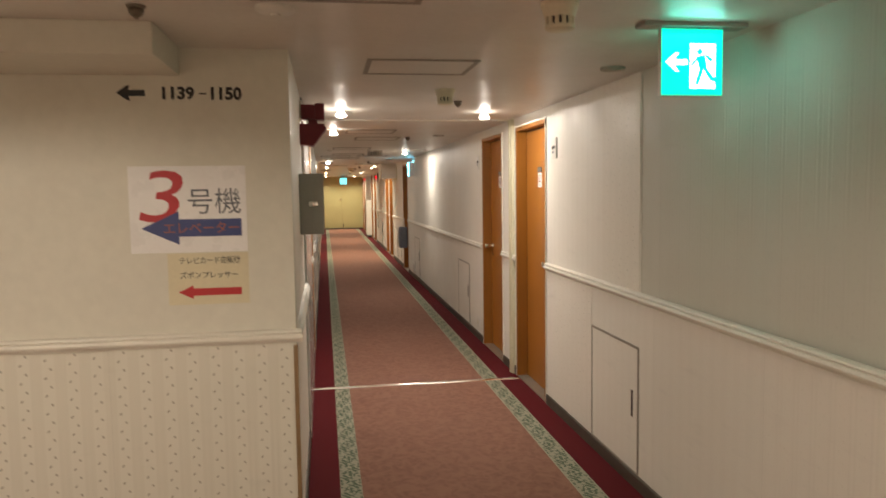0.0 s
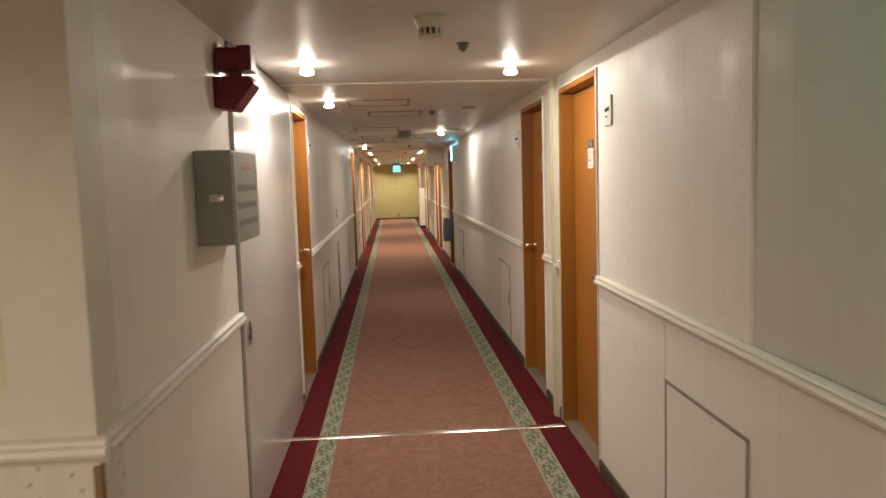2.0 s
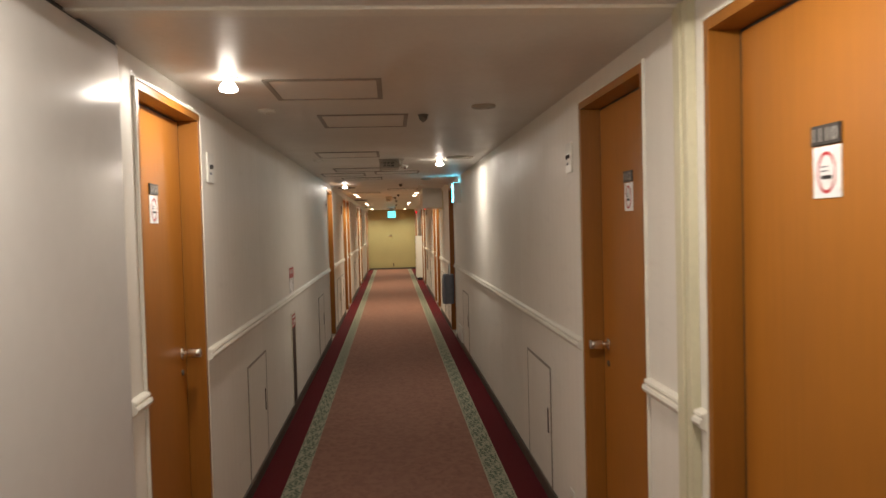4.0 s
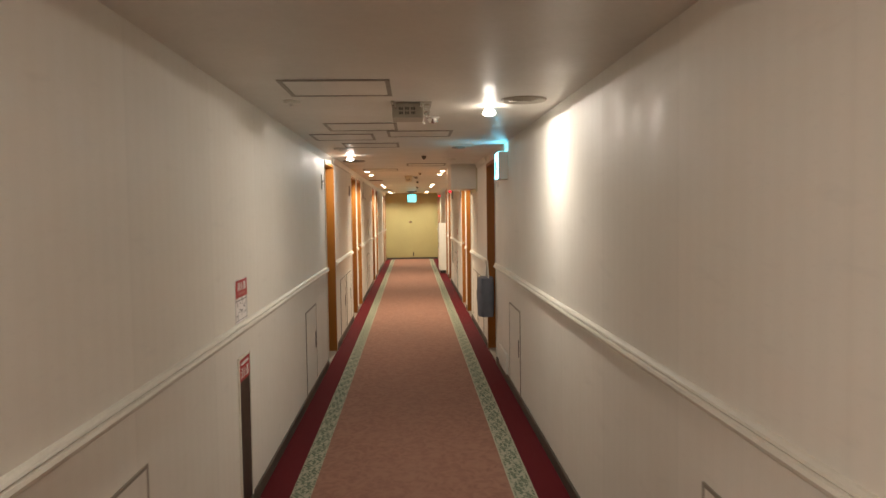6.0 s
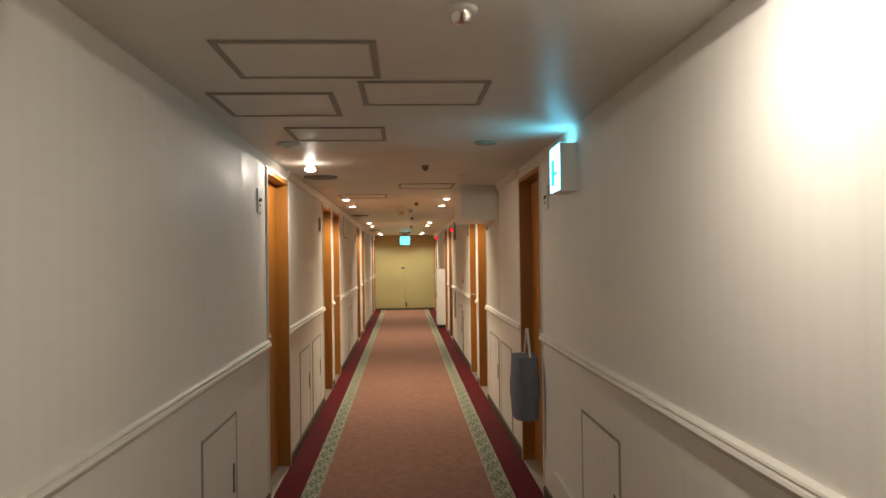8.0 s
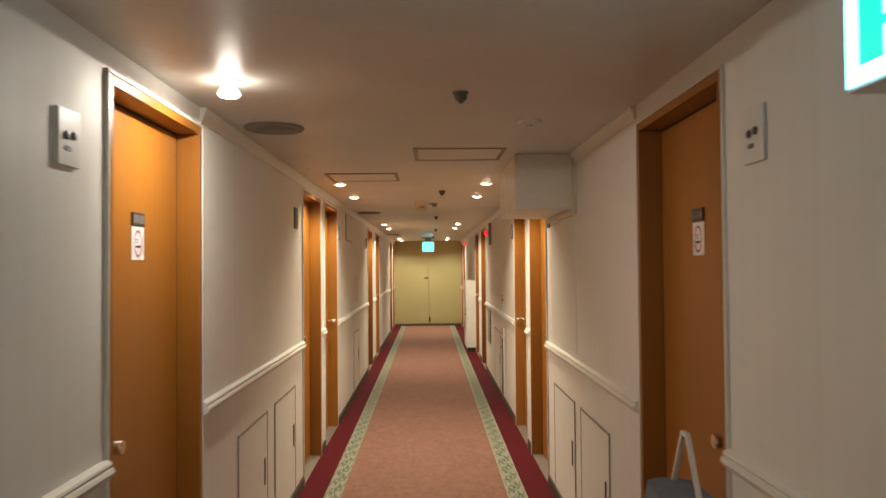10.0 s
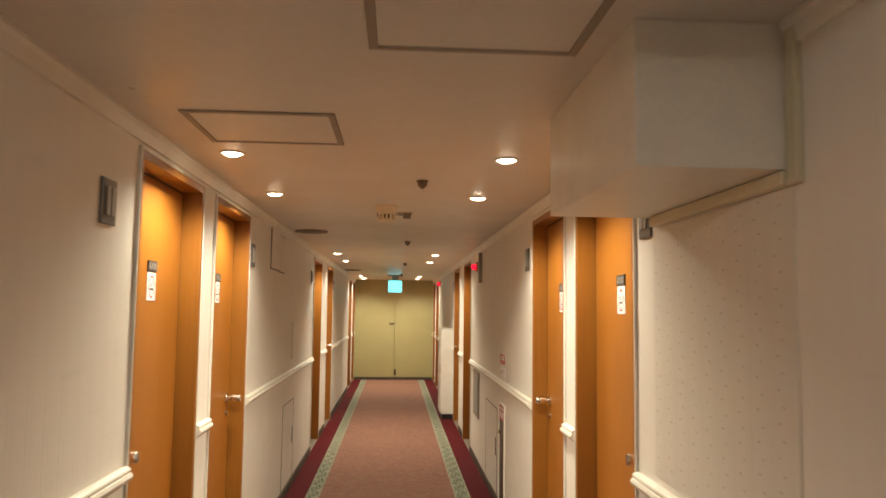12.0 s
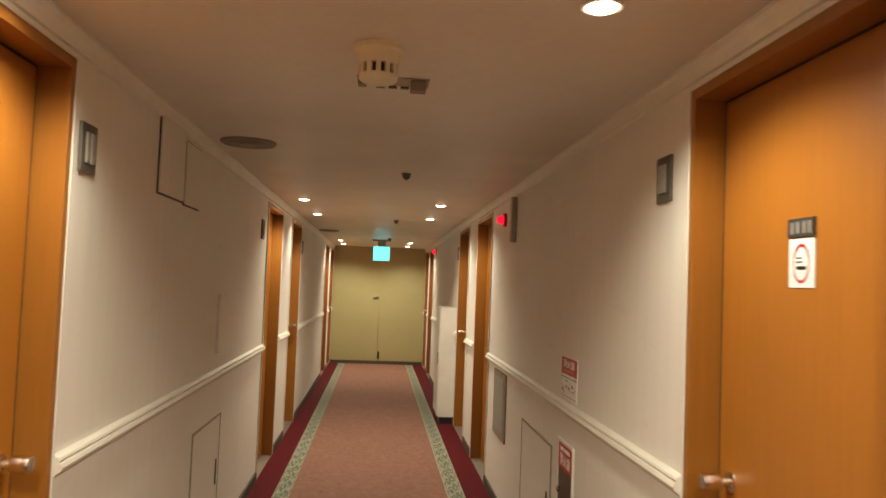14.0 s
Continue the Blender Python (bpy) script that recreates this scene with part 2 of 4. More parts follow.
DARK = plain("dark_plastic", (0.022, 0.021, 0.02), 0.45, 0, 0.2, 10.0)
DARK_BROWN = plain("dark_brown_panel", (0.038, 0.022, 0.015), 0.4, 0, 0.2, 8.0)
PLATE_GREY = plain("grey_brown_plate", (0.13, 0.115, 0.095), 0.4, 0.4, 0.15, 14.0)
PLATE = plain("number_plate_dark", (0.055, 0.051, 0.048), 0.38, 0.2, 0.2, 12.0)
PLATE_PRINT = plain("worn_plate_print", (0.36, 0.345, 0.32), 0.5, 0.2, 0.2, 40.0)
WHITE = plain("white_plastic", (0.70, 0.68, 0.62), 0.42, 0, 0.08, 10.0)
IVORY = plain("aged_ivory_plastic", (0.70, 0.64, 0.48), 0.48, 0, 0.12, 10.0)
PAPER_SHEET = plain("laminated_paper", (0.81, 0.80, 0.79), 0.28, 0, 0.05, 5.0)
YELLOW_SHEET = plain("yellowed_paper", (0.66, 0.60, 0.42), 0.35, 0, 0.08, 5.0)
RED = plain("red_print", (0.45, 0.022, 0.028), 0.45, 0, 0.1, 12.0)
PINK = plain("faded_red_print", (0.55, 0.17, 0.16), 0.5, 0, 0.1, 12.0)
BLUE = plain("blue_print", (0.045, 0.065, 0.20), 0.4, 0, 0.1, 10.0)
BLACK = plain("black_print", (0.018, 0.018, 0.02), 0.5, 0, 0.1, 12.0)
GREY_PRINT = plain("grey_print", (0.12, 0.13, 0.15), 0.5, 0, 0.1, 12.0)
RUST_PRINT = plain("rust_print", (0.30, 0.10, 0.085), 0.5, 0, 0.1, 12.0)
END_PAINT = plain("olive_cream_steel_paint", (0.39, 0.35, 0.165), 0.48, 0, 0.07, 2.2, 0.06)
SACK = plain("blue_grey_cloth", (0.15, 0.165, 0.20), 0.85, 0, 0.25, 14.0, 0.5, 0.003)
VENT = plain("grey_grille", (0.25, 0.22, 0.185), 0.55, 0.1, 0.15, 14.0)
VENT_PALE = plain("aged_cream_grille", (0.40, 0.365, 0.30), 0.5, 0, 0.10, 14.0)
PLATE_LIGHT = plain("grey_beige_plastic", (0.30, 0.28, 0.24), 0.45, 0, 0.12, 14.0)
BRONZE = plain("dark_bronze", (0.15, 0.125, 0.095), 0.4, 0.4, 0.2, 20.0)
BULB_GLOW = glow("lit_bulb", (1.0, 0.90, 0.78), 15.0)
DISC_GLOW = glow("lit_lens", (1.0, 0.80, 0.55), 16.0)
GREEN_GLOW = glow("lit_green", (0.0, 0.60, 0.37), 1.5)
WHITE_GLOW = glow("lit_white", (0.78, 1.0, 0.95), 3.0)
CYAN_GLOW = glow("lit_pale_cyan", (0.14, 0.78, 0.85), 1.9)
SIGN_GLOW = glow("lit_bright_cyan", (0.16, 0.72, 1.0), 7.0)
RED_GLOW = glow("lit_red", (1.0, 0.004, 0.025), 2.0)


# ---- building helpers ----
def box(bm, lo, hi, bevel=0.0):
    made = bmesh.ops.create_cube(bm, size=1.0)["verts"]
    c = [(a + b) / 2 for a, b in zip(lo, hi)]
    s = [abs(b - a) for a, b in zip(lo, hi)]
    for v in made:
        v.co = Vector([c[i] + v.co[i] * s[i] for i in range(3)])
    if bevel:
        edges = list({e for v in made for e in v.link_edges})
        bmesh.ops.bevel(bm, geom=edges, offset=bevel, segments=2, affect="EDGES", profile=0.6)
    return bm


def boxes(*spans, bevel=0.0):
    bm = bmesh.new()
    for lo, hi in spans:
        box(bm, lo, hi, bevel)
    return bm


def lathe(profile, seg=28, m=None, bm=None):
    """Turns (radius, height) points round the z axis."""
    bm = bm or bmesh.new()
    rings = []
    for r, z in profile:
        if r < 1e-5:
            rings.append([bm.verts.new((0, 0, z))])
        else:
            rings.append([bm.verts.new((r * math.cos(2 * math.pi * i / seg), r * math.sin(2 * math.pi * i / seg), z)) for i in range(seg)])
    fresh = [v for ring in rings for v in ring]
    for a, b in zip(rings, rings[1:]):
        for i in range(seg):
            j = (i + 1) % seg
            if len(a) == 1 and len(b) == 1:
                continue
            if len(a) == 1:
                bm.faces.new((a[0], b[j], b[i]))
            elif len(b) == 1:
                bm.faces.new((a[i], a[j], b[0]))
            else:
                bm.faces.new((a[i], a[j], b[j], b[i]))
    if m is not None:
        bmesh.ops.transform(bm, matrix=m, verts=fresh)
    return bm


def prism(points, axis, a, b, bm=None):
    """A flat outline pulled along one axis from a to b; points are the other two coordinates in order."""
    bm = bm or bmesh.new()

    def at(p, w):
        q = list(p)
        q.insert(axis, w)
        return bm.verts.new(q)
    one, two = [at(p, a) for p in points], [at(p, b) for p in points]
    n = len(points)
    bm.faces.new(one)
    bm.faces.new(list(reversed(two)))
    for i in range(n):
        bm.faces.new((one[i], two[i], two[(i + 1) % n], one[(i + 1) % n]))
    bmesh.ops.recalc_face_normals(bm, faces=bm.faces[:])
    return bm


def mesh_object(name, bm, material, smooth=False):
    bmesh.ops.recalc_face_normals(bm, faces=bm.faces[:])
    me = bpy.data.meshes.new(name)
    bm.to_mesh(me)
    bm.free()
    me.materials.append(material)
    if smooth:
        for p in me.polygons:
            p.use_smooth = True
        me.set_sharp_from_angle(angle=radians(38))
    return new(name, me)


def part(name, bm, material, parent, label="", smooth=False):
    ob = mesh_object(name, bm, material, smooth)
    ob.parent = parent
    if label:
        ob["label"] = label
    return ob


def thing(name, label, category, place=(0, 0, 0), turn=0, group="", kind=""):
    ob = new(name)
    ob.empty_display_size = 0.1
    ob.matrix_basis = pose(*place, 0, 0, turn)
    return tagged(ob, label, category, group, kind)


def text_bm(words, x0, x1, z0, z1, depth=0.0008, bold=0.016):
    """Letters that fill a rectangle, standing in the x-z plane and facing -y."""
    curve = bpy.data.curves.new("letters", "FONT")
    curve.body, curve.extrude, curve.resolution_u, curve.offset = words, 0.004, 3, bold
    ob = bpy.data.objects.new("letters", curve)
    scene.collection.objects.link(ob)
    bpy.context.view_layer.update()
    me = bpy.data.meshes.new_from_object(ob)
    bpy.data.objects.remove(ob)
    bm = bmesh.new()
    bm.from_mesh(me)
    bpy.data.meshes.remove(me)
    if not bm.verts:
        return box(bm, (x0, -depth, z0), (x1, 0, z1))
    xs, ys = [v.co.x for v in bm.verts], [v.co.y for v in bm.verts]
    for v in bm.verts:
        px = x0 + (v.co.x - min(xs)) / max(1e-6, max(xs) - min(xs)) * (x1 - x0)
        pz = z0 + (v.co.y - min(ys)) / max(1e-6, max(ys) - min(ys)) * (z1 - z0)
        v.co = Vector((px, -depth if v.co.z > 0 else 0.0, pz))
    return bm


def slab(name, axis, front, back, u0, u1, z0, z1, holes, material):
    """A wall across one axis with rectangular openings cut right through it."""
    us = sorted({u0, u1, *[h[i] for h in holes for i in (0, 1)]})
    zs = sorted({z0, z1, *[h[i] for h in holes for i in (2, 3)]})

    def full(i, j):
        if not (0 <= i < len(us) - 1 and 0 <= j < len(zs) - 1):
            return False
        cu, cz = (us[i] + us[i + 1]) / 2, (zs[j] + zs[j + 1]) / 2
        return not any(h[0] < cu < h[1] and h[2] < cz < h[3] for h in holes)
    bm = bmesh.new()
    seen = {}

    def vert(w, u, z):
        p = (w, u, z) if axis == 0 else (u, w, z)
        if p not in seen:
            seen[p] = bm.verts.new(p)
        return seen[p]
    for i in range(len(us) - 1):
        for j in range(len(zs) - 1):
            if not full(i, j):
                continue
            a, b, c, d = (us[i], zs[j]), (us[i + 1], zs[j]), (us[i + 1], zs[j + 1]), (us[i], zs[j + 1])
            bm.faces.new([vert(front, *p) for p in (a, b, c, d)])
            bm.faces.new([vert(back, *p) for p in (d, c, b, a)])
            for p, q, di, dj in ((a, b, 0, -1), (b, c, 1, 0), (c, d, 0, 1), (d, a, -1, 0)):
                if not full(i + di, j + dj):
                    bm.faces.new((vert(front, *q), vert(front, *p), vert(back, *p), vert(back, *q)))
    return mesh_object(name, bm, material)


# ---- plan ----
DOOR_W, DOOR_H = 0.83, 2.03
# centre, handle side along the walk (-1 nearer the start, 1 further), number, height of the notice
LEFT_DOORS = [(7.635, 1, "", 1.545), (15.015, -1, "", 1.515), (18.14, -1, "", 1.515), (19.21, 1, "", 1.515),
              (23.58, -1, "", 1.515), (25.10, 1, "", 1.515), (29.55, -1, "", 1.515), (30.75, 1, "", 1.515)]
RIGHT_DOORS = [(6.155, -1, "1110", 1.545), (7.465, 1, "1112", 1.545), (14.995, -1, "1114", 1.515), (18.09, -1, "", 1.485),
               (19.15, 1, "", 1.485), (23.60, -1, "", 1.515), (25.03, 1, "", 1.515), (29.60, -1, "", 1.515), (30.72, 1, "", 1.515)]


def gaps(spans, a, b):
    """The stretches of a..b that no span covers."""
    out, at = [], a
    for s, e in sorted(spans):
        if s > at:
            out.append((at, min(s, b)))
        at = max(at, e)
    if at < b:
        out.append((at, b))
    return out


def spans_of(doors, grow=0.0):
    return [(c - DOOR_W / 2 - grow, c + DOOR_W / 2 + grow) for c, *_ in doors]


# ---- structure ----
WALL_Y0, BACK, WEST, LOBBY, SETBACK = 3.72, -2.2, -2.6, 3.72, 4.135
holes_l = [(a, b, FZ, DOOR_H) for a, b in spans_of(LEFT_DOORS)]
holes_r = [(a, b, FZ, DOOR_H) for a, b in spans_of(RIGHT_DOORS)]
tagged(slab("wall_west", 0, LX, LX - 0.15, WALL_Y0 + 0.15, END, FZ - 0.05, CZ, holes_l, PAPER), "pale ribbed wallpaper corridor wall with door openings", "wall", kind="structure")
tagged(slab("wall_east", 0, RX, RX + 0.15, SETBACK, END, FZ - 0.05, CZ, holes_r, PAPER), "pale ribbed wallpaper corridor wall with door openings", "wall", kind="structure")
tagged(mesh_object("wall_east_dado", boxes(((RX, BACK, FZ - 0.05), (RX + 0.2, SETBACK, 0.965))), PAPER), "pale papered wall below the dado rail", "wall", kind="structure")
tagged(mesh_object("wall_east_upper", prism([(RX + 0.003, SETBACK), (RX + 0.034, 2.8), (RX + 0.034, BACK), (RX + 0.2, BACK), (RX + 0.2, SETBACK)], 2, 0.965, CZ), PAPER_PLAIN), "greyish ribbed wall bowing back above the dado rail", "wall", kind="structure")
tagged(mesh_object("wall_lobby_front", boxes(((WEST, LOBBY, 0.935), (LX, LOBBY + 0.15, CZ))), PLASTER), "plain cream wall above the dado rail", "wall", kind="structure")
tagged(mesh_object("wall_lobby_dado", boxes(((WEST, LOBBY, FZ - 0.05), (LX, LOBBY + 0.15, 0.935))), DADO), "cream dado papered with bands of small sprigs", "wall", kind="structure")
tagged(mesh_object("wall_lobby_side", boxes(((WEST - 0.15, BACK, FZ - 0.05), (WEST, LOBBY + 0.15, CZ))), PAPER), "pale papered lobby wall", "wall", kind="structure")
tagged(mesh_object("wall_lobby_back", boxes(((WEST - 0.15, BACK - 0.15, FZ - 0.05), (RX + 0.15, BACK, CZ))), PAPER), "pale papered lobby wall", "wall", kind="structure")
tagged(mesh_object("wall_end", boxes(((LX - 0.15, END + 0.06, FZ - 0.05), (RX + 0.15, END + 0.2, CZ))), END_PAINT), "olive cream wall closing the corridor", "wall", kind="structure")
tagged(mesh_object("ceiling", boxes(((WEST - 0.15, BACK - 0.15, CZ), (RX + 0.15, END + 0.2, CZ + 0.1))), CEILING), "low off-white painted ceiling with a dull sheen", "ceiling", kind="structure")
tagged(mesh_object("floor", boxes(((WEST - 0.15, BACK - 0.15, FZ - 0.12), (RX + 0.15, END + 0.2, FZ - 0.02))), BASE), "dark floor slab under the carpet", "floor", kind="structure")
for a, b, mat_, label in ((LX - 0.16, 0.298, MARGIN, "deep red carpet margin"), (0.298, 0.412, BORDER, "cream and green scrolled carpet border"),
                          (0.412, 1.514, FIELD, "worn pinkish brown patterned carpet"), (1.514, 1.642, BORDER, "cream and green scrolled carpet border"),
                          (1.642, RX + 0.14, MARGIN, "deep red carpet margin")):
    y0 = WALL_Y0 - 0.5 if a < 0.2 else BACK
    tagged(mesh_object("carpet", boxes(((a, y0, FZ - 0.02), (b, END, FZ))), mat_), label, "carpet", kind="structure")
tagged(mesh_object("carpet", boxes(((WEST, BACK, FZ - 0.02), (LX - 0.16, LOBBY, FZ))), FIELD), "worn pinkish brown patterned carpet", "carpet", kind="structure")
tagged(mesh_object("carpet", boxes(((LX - 0.16, BACK, FZ - 0.02), (0.298, WALL_Y0 - 0.5, FZ))), FIELD), "worn pinkish brown patterned carpet", "carpet", kind="structure")

# two stretches of dotted paper before the first room door
tagged(mesh_object("wall_east_patch", boxes(((RX - 0.003, SETBACK + 0.01, 1.003), (RX, 4.66, CZ - 0.001))), SPRIG_FAINT), "pale wallpaper dotted with small brown sprigs", "wall", kind="structure")
tagged(mesh_object("wall_east_patch", boxes(((RX - 0.003, 4.825, 0.040), (RX, 5.728, 0.942))), SPRIG_FAINT), "pale wallpaper dotted with small brown sprigs", "wall", kind="structure")

# lobby beam, boxed duct, ceiling joint cover and post
tagged(mesh_object("beam", boxes(((WEST, 3.255, 2.0), (-0.30, LOBBY, CZ)), bevel=0.004), PLASTER), "cream boxed beam under the lobby ceiling", "beam", kind="structure")
tagged(mesh_object("duct_casing", boxes(((1.490, 16.66, 1.795), (RX, 17.50, CZ)), bevel=0.004), TRIM), "white boxed duct casing in the ceiling corner", "casing", kind="structure")
tagged(mesh_object("wall_east_patch", boxes(((RX - 0.003, 16.655, 0.99), (RX, 17.49, 1.760))), SPRIG), "pale wallpaper dotted with small brown sprigs", "wall", kind="structure")
tagged(mesh_object("trim", boxes(((1.798, 16.655, 1.762), (RX, 17.46, 1.793)), ((1.808, 16.615, 1.762), (RX, 16.653, CZ - 0.002)), bevel=0.004), CREAM), "cream ledge trim under the duct casing", "trim", kind="structure")
tagged(mesh_object("trim", boxes(((LX, 6.68, CZ - 0.010), (RX, 6.75, CZ)), bevel=0.002), TRIM), "white joint cover strip across the ceiling", "trim", kind="structure")
tagged(mesh_object("post", boxes(((RX - 0.028, 6.635, FZ), (RX, 6.735, CZ)), ((RX - 0.036, 6.665, FZ), (RX - 0.028, 6.705, CZ)), bevel=0.003), CREAM), "narrow cream post between two doors", "post", kind="structure")
tagged(mesh_object("trim", boxes(((LX - 0.012, LOBBY - 0.006, FZ), (LX + 0.006, LOBBY + 0.016, 0.90)), bevel=0.002), BROWN), "brown corner edging below the dado rail", "trim", kind="structure")

# dado rail, skirting and cornice
RAIL = [(0.0, 0.911), (0.010, 0.913), (0.016, 0.922), (0.027, 0.928), (0.031, 0.938), (0.027, 0.948), (0.019, 0.951), (0.024, 0.957), (0.021, 0.964), (0.010, 0.969), (0.0, 0.970)]
SKIRT = [(0.0, FZ), (0.011, FZ), (0.011, 0.030), (0.006, 0.038), (0.0, 0.038)]
CORNICE = [(0.0, 2.052), (0.009, 2.055), (0.012, 2.068), (0.018, 2.088), (0.026, 2.100), (0.026, 2.110), (0.0, 2.110)]


LIFT = (0.0, 0.032, 0.013, -0.010)  # west wall, then three stretches of the east wall


def run(name, profile, wall, s, a, b, material, label, lift=0.0):
    bm = prism([(wall - s * d, z + lift) for d, z in profile], 1, a, b)
    return tagged(mesh_object(name, bm, material), label, name.replace("_", " "), kind="structure")


for wall, s, doors, extra, y0 in ((LX, -1, LEFT_DOORS, [(5.262, 7.06)], WALL_Y0 + 0.002), (RX, 1, RIGHT_DOORS, [(6.634, 6.736)], BACK)):
    taken = spans_of(doors, 0.0095) + extra
    for a, b in gaps(taken, y0, END - 0.01):
        run("chair_rail", RAIL, wall, s, a, b, TRIM, "white moulded dado rail on the papered wall", LIFT[0 if s < 0 else 1 + sum(a > q for q in (5.8, 14.7))])
        run("baseboard", SKIRT, wall, s, a, b, BASE, "dark low skirting along the carpet")
    stop = [(16.655, 17.505)] if s > 0 else []
    for a, b in gaps(stop, 15.43, END - 0.01):
        run("cornice", CORNICE, wall, s, a, b, TRIM, "slim cream cornice under the ceiling")
bm = prism([(LOBBY - d, z) for d, z in RAIL], 0, WEST, LX + 0.027)
tagged(mesh_object("chair_rail", bm, TRIM), "white moulded dado rail round the corner", "chair rail", kind="structure")
bm = prism([(LOBBY - d, z) for d, z in SKIRT], 0, WEST, LX - 0.013)
tagged(mesh_object("baseboard", bm, BASE), "dark low skirting along the carpet", "baseboard", kind="structure")


# ---- doors ----
def door_kind(hand):
    """A flush door set back in its frame; local x runs into the wall, the lever stands at y = hand."""
    w = DOOR_W / 2
    d = thing("door", "closed orange-brown veneered door set back in its frame", "door", (0, 0, -10), kind="structure")
    part("jamb", boxes(((-0.008, -w, FZ), (0.14, -w + 0.028, DOOR_H)), bevel=0.002), JAMB, d)
    part("jamb", boxes(((-0.008, w - 0.028, FZ), (0.14, w, DOOR_H)), bevel=0.002), JAMB, d)
    part("head", boxes(((-0.008, -w + 0.028, DOOR_H - 0.030), (0.14, w - 0.028, DOOR_H)), bevel=0.002), JAMB, d)
    # white strips paint the bright reflection along the frame's outer edges
    part("edge_strip", boxes(((-0.011, -w - 0.009, FZ), (0.0, -w, DOOR_H + 0.009)), bevel=0.002), TRIM, d, "thin white strip standing in for the bright reflection on the frame edge")
    part("edge_strip", boxes(((-0.011, w, FZ), (0.0, w + 0.009, DOOR_H + 0.009)), bevel=0.002), TRIM, d, "thin white strip standing in for the bright reflection on the frame edge")
    part("edge_strip", boxes(((-0.011, -w, DOOR_H), (0.0, w, DOOR_H + 0.009)), bevel=0.002), TRIM, d, "thin white strip standing in for the bright reflection on the frame edge")
    part("threshold", boxes(((-0.004, -w + 0.028, FZ - 0.005), (0.14, w - 0.028, FZ + 0.008)), bevel=0.002), ALU, d, "dull metal threshold")
    part("leaf", boxes(((0.078, -w + 0.037, FZ + 0.012), (0.118, w - 0.037, DOOR_H - 0.038)), bevel=0.002), WOOD, d)
    # dark fill paints the shade in the gap between leaf and frame
    part("stop", boxes(((0.080, -w + 0.028, FZ + 0.010), (0.116, -w + 0.037, DOOR_H - 0.030)), ((0.080, w - 0.037, FZ + 0.010), (0.116, w - 0.028, DOOR_H - 0.030)), ((0.080, -w + 0.037, DOOR_H - 0.038), (0.116, w - 0.037, DOOR_H - 0.030))), DARK, d, "dark fill standing in for the shaded gap round the leaf")
    hy = hand * (w - 0.105)
    turn = Matrix.Translation((0.078, hy, 0.975)) @ pose(0, 0, 0, 0, -90, 0)
    h = part("door_knob", lathe([(0.0, 0.0), (0.029, 0.0), (0.029, 0.005), (0.022, 0.010), (0.011, 0.013), (0.011, 0.032), (0.0, 0.032)], 20, turn), HANDLE, d, "polished metal door knob", True)
    grip = [(0.0, 0.026), (0.012, 0.026), (0.019, 0.031), (0.0215, 0.038), (0.0215, 0.076), (0.0195, 0.081), (0.0, 0.082)]
    part("grip", lathe(grip, 24, turn), HANDLE, h, smooth=True)
    # small dark disc standing in for the shadow below the knob
    turn = Matrix.Translation((0.078, hy, 0.890)) @ pose(0, 0, 0, 0, -90, 0)
    part("lock", lathe([(0.0, 0.0), (0.013, 0.0), (0.013, 0.006), (0.004, 0.008), (0.0, 0.005)], 16, turn), BRONZE, d, smooth=True)
    return d


def signs(d, number, z):
    """The dark number plate and the no-smoking notice below it, in the middle of a leaf."""
    plate = part("number_plate", boxes(((0.072, -0.052, z + 0.113), (0.078, 0.052, z + 0.156)), bevel=0.001), PLATE, d, "dark number plate")
    if number:
        bm = text_bm(number, -0.044, 0.044, z + 0.120, z + 0.149)
        bmesh.ops.transform(bm, matrix=pose(0.072, 0, 0, 0, 0, -90), verts=bm.verts[:])
        part("digits", bm, PLATE_PRINT, plate, "pale digits")
    else:
        for y in (-0.040, -0.019, 0.006, 0.028):
            part("digit", boxes(((0.0712, y, z + 0.121), (0.072, y + 0.009, z + 0.148))), PLATE_PRINT, plate, "pale unreadable digit")
    notice = part("notice", boxes(((0.0755, -0.050, z), (0.078, 0.050, z + 0.110)), bevel=0.0008), PAPER_SHEET, d, "white no-smoking sticker")
    zc = z + 0.054

    def arc(name, a0, a1, material, label):
        """A stretch of the oval ring, from a0 to a1 degrees off the top."""
        bm, n = bmesh.new(), 12
        loop = [[bm.verts.new((0.0748, r * 0.74 * math.sin(radians(a0 + (a1 - a0) * i / n)), zc + r * math.cos(radians(a0 + (a1 - a0) * i / n)))) for i in range(n + 1)] for r in (0.045, 0.0375)]
        for i in range(n):
            bm.faces.new((loop[0][i], loop[0][i + 1], loop[1][i + 1], loop[1][i]))
        part(name, bm, material, notice, label)
    arc("ring_top", -75, 75, RED, "red upper arc of the ring")
    arc("ring_bottom", 115, 245, RED, "red lower arc of the ring")
    arc("ring_side", 75, 115, PINK, "faded arc of the ring")
    arc("ring_side", 245, 285, PINK, "faded arc of the ring")
    part("bar", boxes(((0.0742, -0.020, zc - 0.014), (0.0746, 0.018, zc - 0.006))), BLACK, notice, "small black bar")
    for q in (0.010, 0.019):
        part("line", boxes(((0.0742, -0.004, zc + q - 0.008), (0.0746, 0.020, zc + q - 0.005))), GREY_PRINT, notice)


kinds = {h: door_kind(h) for h in (-1, 1)}
number_of_door = 0
for wall, turn, doors in ((LX, 180, LEFT_DOORS), (RX, 0, RIGHT_DOORS)):
    for c, hand, number, z in doors:
        number_of_door += 1
        d = copy_thing(kinds[hand if turn == 0 else -hand], pose(wall, c, 0, 0, 0, turn))
        d.name = "door_%d" % number_of_door
        signs(d, number, z)
